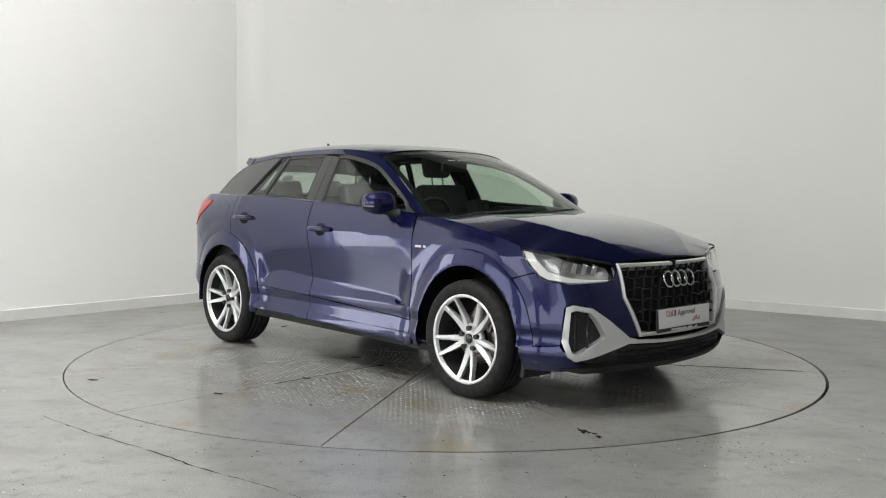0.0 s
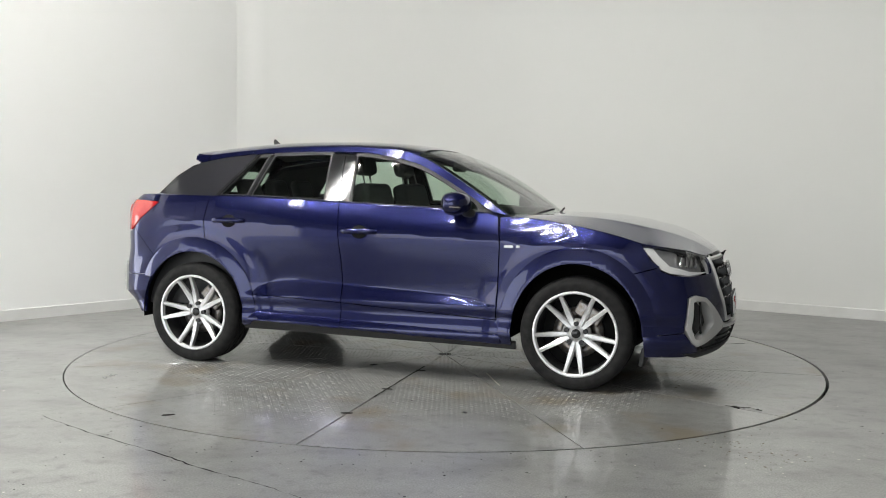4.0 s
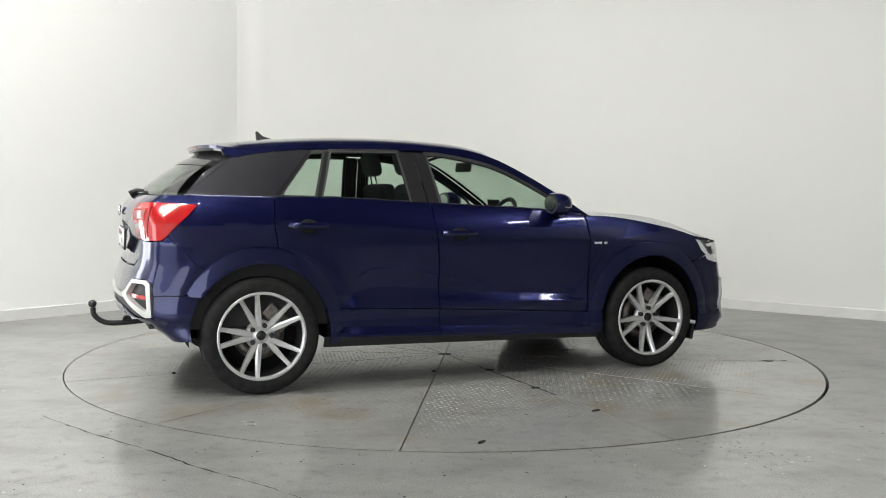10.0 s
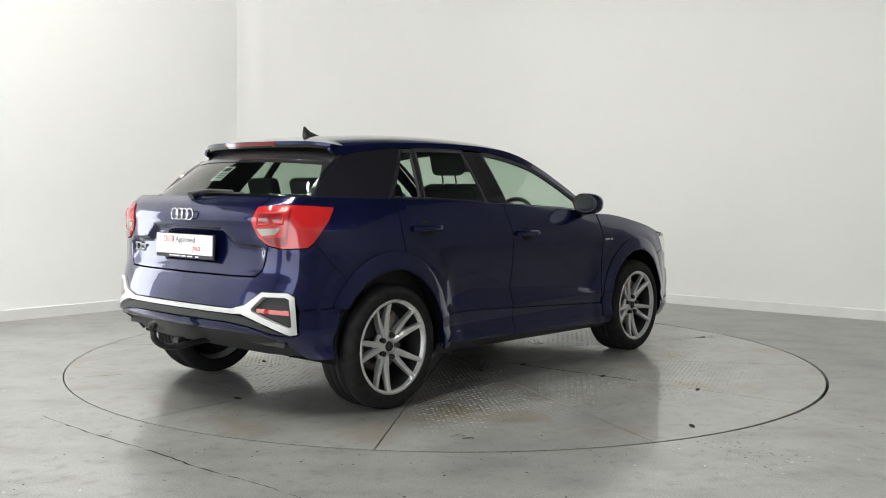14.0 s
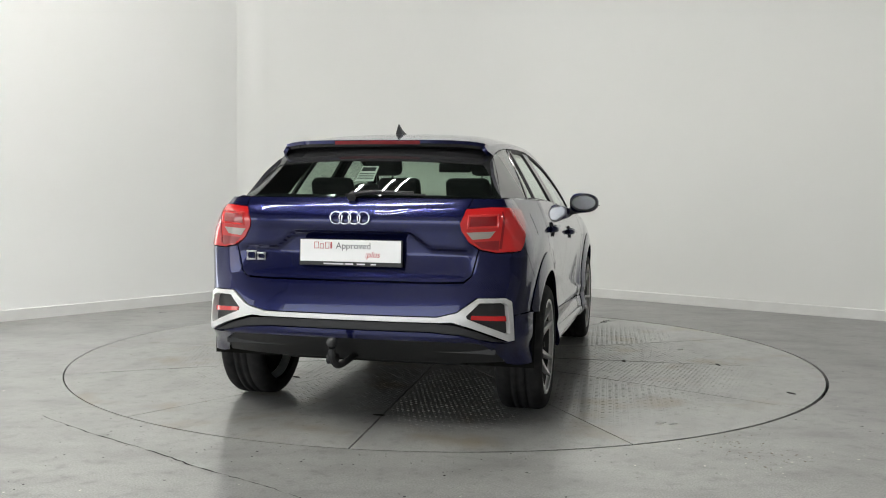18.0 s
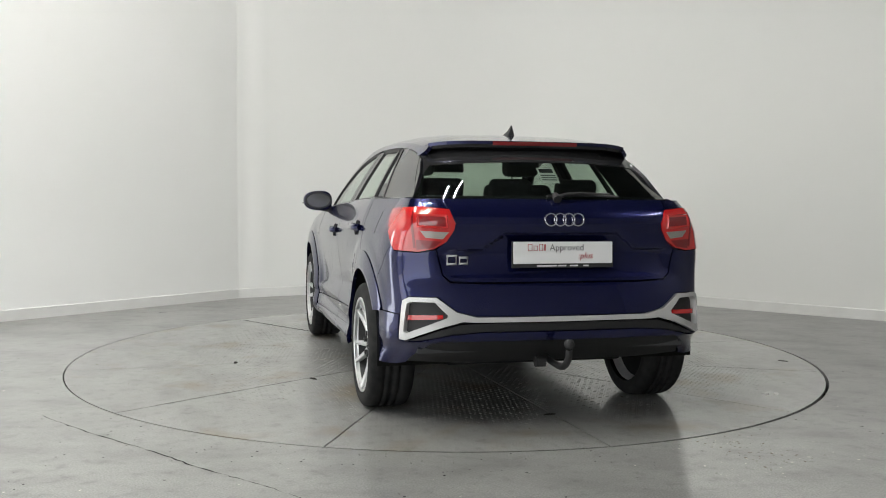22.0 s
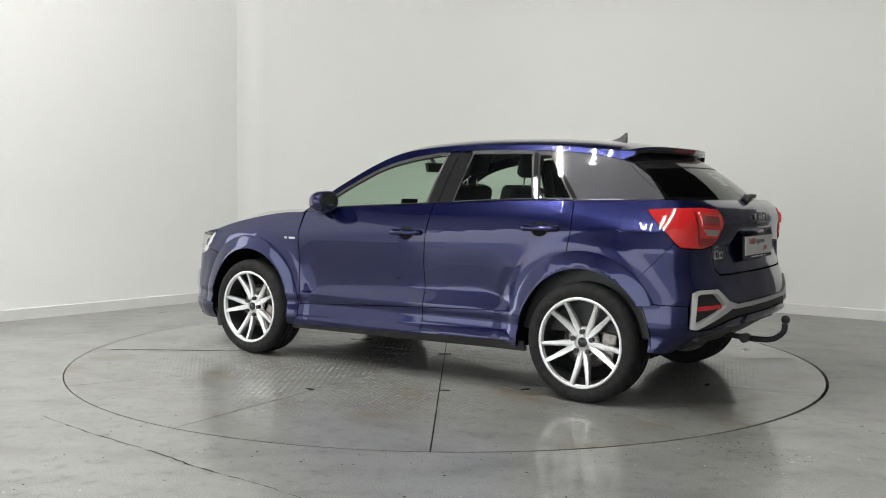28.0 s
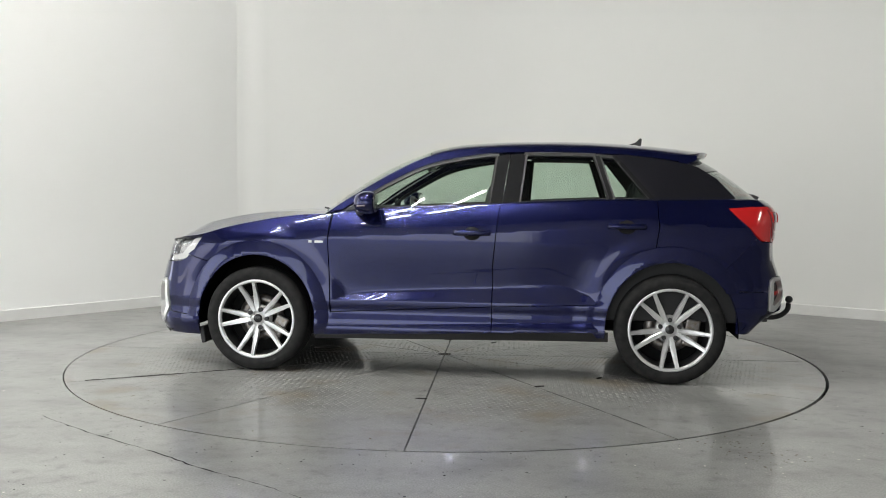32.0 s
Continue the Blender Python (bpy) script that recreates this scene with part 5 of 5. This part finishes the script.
for sg in (1, -1):
    q = body(at_x(0.912), 0.838)
    bm = bmesh.new()
    for k in range(2):
        box(bm, (0.055 if k else 0.022, 0.003, 0.014), pose(0.905 - 0.014 if k else 0.948, sg * (q[1] + 0.002), 0.839), 0.001)
    part("wing_badge", bm, SILVER, car, "small silver wing badge as plain bars")
    d = doors_f[0] if sg > 0 else doors_f[1]
    bm = bmesh.new()
    tube(bm, [(0.64, sg * 0.80, 1.030), (0.62, sg * 0.86, 1.035), (0.60, sg * 0.91, 1.055)], [0.028, 0.024, 0.022], 10)
    part("mirror_foot", bm, BLACK, d)
    bm = bmesh.new()
    bmesh.ops.create_uvsphere(bm, u_segments=28, v_segments=18, radius=1.0)
    for v in bm.verts:
        x, y, z = v.co
        s = 1 - 0.12 * y
        x, y = max(x, -0.52), math.copysign(abs(y) ** 0.75, y)
        v.co = (0.565 + 0.088 * x * (1 - math.copysign(0.15, x) * y), sg * (0.905 + 0.105 * y), 1.090 + 0.072 * s * math.copysign(abs(z) ** 0.8, z))
    for f in bm.faces:
        f.smooth = True
    bmesh.ops.recalc_face_normals(bm, faces=bm.faces)
    shell = part("mirror_shell", bm, PAINT, d, "dark blue door mirror")
    bm = bmesh.new()
    cyl(bm, 1, 1, 0.004, Matrix.Translation((0.5170, sg * 0.905, 1.092)) @ pose(0, 0, 0, 0, 90, sg * 3.8) @ Matrix.Diagonal((0.061, 0.098, 1, 1)), 32)
    part("mirror_rim", bm, BLACK, shell)
    bm = bmesh.new()
    cyl(bm, 1, 1, 0.004, Matrix.Translation((0.5140, sg * 0.905, 1.092)) @ pose(0, 0, 0, 0, 90, sg * 3.8) @ Matrix.Diagonal((0.049, 0.084, 1, 1)), 32)
    part("mirror_glass", bm, MIRROR, shell, "mirror glass")
    bm = bmesh.new()
    tube(bm, [(0.645, sg * 0.87, 1.062), (0.640, sg * 0.93, 1.066), (0.610, sg * 0.995, 1.070), (0.565, sg * 1.012, 1.072)], 0.0045, 8)
    part("turn_light", bm, WHITE_LENS, shell, "clear turn signal strip")
for y0, y1 in ((-0.10, 0.50), (-0.62, 0.0)):
    bm = bmesh.new()
    pts = [screen(np.array([y / 0.72]), np.array([v]))[0] + np.array([0.014, 0, 0.018]) for y, v in ((y0, -0.06), (y0 + 0.2, 0.0), (y1, 0.035))]
    tube(bm, pts, [0.011, 0.008, 0.006], 6)
    part("front_wiper", bm, BLACK, car, "black windscreen wiper")


# ---- underbody, arches, cabin ----
bm = bmesh.new()
box(bm, (1.70, 1.46, 0.08), pose(0, 0, 0.285), 0.02)
box(bm, (3.5, 0.98, 0.10), pose(0.12, 0, 0.315), 0.02)
box(bm, (0.98, 1.02, 0.50), pose(1.42, 0, 0.55), 0.03)
box(bm, (0.30, 1.00, 0.08), pose(-1.62, 0, 0.40), 0.02)
part("underbody", bm, MATT_BLACK, car)
for cx in (AXLE, -AXLE):
    for sg in (1, -1):
        bm = bmesh.new()
        n = 24
        prev = None
        for k in range(n + 1):
            t = radians(-6 + 192 * k / n)
            a, b = (0.405, 0.445)
            x, z = cx + a * math.cos(t), 0.335 + b * math.sin(t)
            row = [bm.verts.new((x, sg * y, z)) for y in (0.862, 0.50)]
            if prev:
                bm.faces.new((prev[0], prev[1], row[1], row[0])).smooth = True
            prev = row
        cap = [bm.verts.new((cx + 0.42 * math.cos(t), sg * 0.52, 0.335 + 0.45 * math.sin(t))) for t in (radians(-6 + 192 * k / n) for k in range(n + 1))]
        bm.faces.new(cap)
        part("wheel_housing", bm, GAP, car)


def wheel(x, sg, phase):
    """A wheel: tyre, rim barrel, five pairs of spokes, bolts, cap, brake disc. Outer side towards +y before placing."""
    hub = part("wheel", lathe(bmesh.new(), [(0.2375, -0.003), (0.242, 0.0), (0.2535, 0.001), (0.2555, -0.006), (0.2535, -0.016), (0.236, -0.022), (0.232, -0.06), (0.226, -0.13), (0.238, -0.19), (0.252, -0.205)], 72), ALLOY, car, "silver alloy wheel with five double spokes")
    hub.matrix_basis = pose(x, sg * 0.882, 0.335, 0, -phase * sg, 0 if sg > 0 else 180)
    w = 0.232
    prof = [(0.2525, -0.004), (0.262, 0.001), (0.285, 0.0065), (0.305, 0.004), (0.322, -0.006), (0.331, -0.020), (0.335, -0.040)]
    half = prof + [(0.3352, -0.072), (0.3285, -0.073), (0.3285, -0.081), (0.3353, -0.082), (0.3356, -0.106), (0.3285, -0.107)]
    prof = half + [(r, -w - o) for r, o in half[::-1]]
    bm = lathe(bmesh.new(), prof, 72)
    part("tyre", bm, RUBBER, hub, "black road tyre")
    # spokes
    for k in range(5):
        for side in (-1, 1):
            t0 = radians(72 * k + 36)
            bm = bmesh.new()
            a_in, a_out = t0 + side * radians(9), t0 + side * radians(11.8)
            p0 = Vector((0.050 * math.cos(a_in), 0, 0.050 * math.sin(a_in)))
            p1 = Vector((0.246 * math.cos(a_out), 0, 0.246 * math.sin(a_out)))
            d = (p1 - p0).normalized()
            c = Vector((-d.z, 0, d.x))
            rows = []
            for f in np.linspace(0, 1, 7):
                q = p0.lerp(p1, f)
                wd = 0.0140 + 0.0035 * math.sin(math.pi * min(1.0, 0.15 + 1.15 * f)) - 0.0015 * f
                top = -0.044 + 0.040 * f ** 1.5 - 0.004 * math.sin(math.pi * f)
                dep = 0.026 + 0.010 * (1 - f)
                lean = 0.004 * side
                rows.append([bm.verts.new(q + c * a + Vector((0, b, 0))) for a, b in ((-wd, top - dep), (-wd, top - 0.007), (-wd * 0.62 + lean, top), (wd * 0.62 + lean, top), (wd, top - 0.007), (wd, top - dep))])
            for a, b in zip(rows, rows[1:]):
                for i in range(6):
                    bm.faces.new((a[i], a[(i + 1) % 6], b[(i + 1) % 6], b[i]))
            bm.faces.new(rows[0])
            bm.faces.new(rows[-1][::-1])
            bmesh.ops.recalc_face_normals(bm, faces=bm.faces)
            part("spoke", bm, ALLOY, hub)
        bm = bmesh.new()
        t = radians(72 * k)
        cyl(bm, 0.0145, 0.0135, 0.026, pose(0.060 * math.cos(t), -0.040, 0.060 * math.sin(t), 90), 8)
        part("wheel_bolt", bm, BLACK, hub)
    bm = lathe(bmesh.new(), [(0.001, -0.040), (0.026, -0.041), (0.030, -0.044), (0.050, -0.050), (0.085, -0.058), (0.088, -0.080), (0.03, -0.095)], 40)
    part("hub_face", bm, ALLOY, hub)
    bm = lathe(bmesh.new(), [(0.001, -0.035), (0.024, -0.036), (0.0275, -0.039), (0.028, -0.046)], 28)
    cap = part("centre_cap", bm, GLOSS_BLACK, hub, "dark centre cap")
    # black liner added over the alloy barrel, painting in the shade behind the spokes
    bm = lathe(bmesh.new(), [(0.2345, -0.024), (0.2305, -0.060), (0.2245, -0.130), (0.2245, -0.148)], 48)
    part("barrel_shade", bm, BLACK, hub, "black liner that paints in the shade inside the rim")
    bm = lathe(bmesh.new(), [(0.075, -0.115), (0.150, -0.115), (0.150, -0.137), (0.075, -0.137)], 48, closed=True)
    part("brake_disc", bm, STEEL, hub)
    bm = bmesh.new()
    box(bm, (0.09, 0.06, 0.17), pose(-0.135, -0.105, 0.02, 0, 8, 0), 0.012)
    part("brake_caliper", bm, STEEL, hub)
    bm = lathe(bmesh.new(), [(0.001, -0.145), (0.226, -0.150), (0.228, -0.16)], 40)
    part("back_plate", bm, MATT_BLACK, hub)
    return hub


for x, sg, ph in ((AXLE, -1, 52), (-AXLE, -1, 36), (AXLE, 1, 37), (-AXLE, 1, 18)):
    wheel(x, sg, ph)


# cabin
def seat(x, y, parent, back=0.62, lean=14):
    bm = bmesh.new()
    box(bm, (0.50, 0.48, 0.14), pose(x, y, 0.56, 0, -5), 0.04, 3)
    s = part("seat", bm, FABRIC, parent, "dark cloth seat")
    bm = bmesh.new()
    box(bm, (0.12, 0.47, back), pose(x - 0.29, y, 0.60 + back / 2, 0, -lean), 0.045, 3)
    part("backrest", bm, FABRIC, s)
    bm = bmesh.new()
    hx, hz = x - 0.30 - math.sin(radians(lean)) * (back / 2 + 0.15), 0.60 + back + 0.13
    box(bm, (0.09, 0.25, 0.17), pose(hx, y, hz, 0, -lean), 0.04, 3)
    part("headrest", bm, FABRIC, s)
    for dy in (-0.055, 0.055):
        bm = bmesh.new()
        tube(bm, [(hx + 0.01, y + dy, hz - 0.06), (hx + 0.035, y + dy, hz - 0.18)], 0.006, 6)
        part("headrest_post", bm, CHROME, s)


seat(0.14, 0.36, car)
seat(0.14, -0.36, car)
bm = bmesh.new()
box(bm, (0.48, 1.24, 0.14), pose(-0.72, 0, 0.58, 0, -6), 0.04, 3)
bench = part("rear_bench", bm, FABRIC, car, "dark cloth rear bench")
bm = bmesh.new()
box(bm, (0.12, 1.24, 0.56), pose(-1.02, 0, 0.84, 0, -20), 0.045, 3)
part("backrest", bm, FABRIC, bench)
for y in (0.40, 0.0, -0.40):
    bm = bmesh.new()
    box(bm, (0.08, 0.25, 0.15), pose(-1.145, y, 1.165, 0, -16), 0.035, 3)
    part("headrest", bm, FABRIC, bench)
bm = bmesh.new()
box(bm, (0.40, 1.34, 0.22), pose(0.72, 0, 0.90), 0.06, 3)
dash = part("dashboard", bm, BLACK, car, "black dashboard")
bm = bmesh.new()
box(bm, (0.012, 0.19, 0.11), pose(0.545, 0.0, 1.055, 0, -10), 0.004)
part("screen", bm, GLOSS_BLACK, dash, "small dark display")
bm = bmesh.new()
m = Matrix.Translation((0.42, -0.36, 0.95)) @ pose(0, 0, 0, 0, -66, 0)
tube(bm, [m @ Vector((0.18 * math.cos(t), 0.18 * math.sin(t), 0)) for t in (2 * math.pi * k / 36 for k in range(36))], 0.015, 8, closed=True)
wheel_ob = part("steering_wheel", bm, BLACK, car, "black steering wheel")
bm = bmesh.new()
box(bm, (0.12, 0.34, 0.03), m, 0.012)
box(bm, (0.24, 0.06, 0.05), Matrix.Translation((0.52, -0.36, 0.91)) @ pose(0, 0, 0, 0, 24, 0), 0.01)
part("steering_hub", bm, BLACK, wheel_ob)
bm = bmesh.new()
box(bm, (0.03, 0.24, 0.068), pose(0.30, 0.0, 1.335, 0, 10), 0.014, 3)
mir_in = part("rear_view_mirror", bm, BLACK, car, "black rear-view mirror")
bm = bmesh.new()
tube(bm, [(0.31, 0, 1.36), (0.345, 0, 1.40)], 0.012, 8)
part("mirror_stalk", bm, BLACK, mir_in)
# floor, door cards, headlining, parcel shelf
bm = bmesh.new()
box(bm, (2.7, 1.40, 0.04), pose(-0.55, 0, 0.40))
part("cabin_floor", bm, FABRIC, car)
for sg in (1, -1):
    bm = bmesh.new()
    box(bm, (2.55, 0.035, 0.68), pose(-0.45, sg * 0.752, 0.715, sg * 4), 0.01)
    part("door_card", bm, BLACK, car)
bm = bmesh.new()
box(bm, (0.50, 1.28, 0.03), pose(-1.46, 0, 1.055, 0, 2), 0.01)
part("parcel_shelf", bm, FABRIC, car)
both("pillar_lining", [(-0.99, 1.385), (-1.20, 1.06), (-1.62, 1.06), (-1.62, 1.20), (-1.40, 1.34)], house, BLACK, car, step=0.08, off=-0.045, flange=0.0)
patch("headlining", [(-0.96, -1.36), (0.96, -1.36), (0.96, 0.20), (-0.96, 0.20)], roof, LINER, car, step=0.12, off=-0.03, flange=0.0)


# ---- what turns ----
def motions():
    rows_t, rows_c = [], []
    for k in range(33):
        a = TURN_START + TURN_RATE * k
        c, s = math.cos(radians(a)), math.sin(radians(a))
        rows_t.append((float(k), pose(0, 0, 0, 0, 0, a)))
        rows_c.append((float(k), pose(c * CAR_X - s * CAR_Y, s * CAR_X + c * CAR_Y, 0.0, 0, 0, a)))
    walk(turntable, rows_t)
    walk(car, rows_c)


motions()
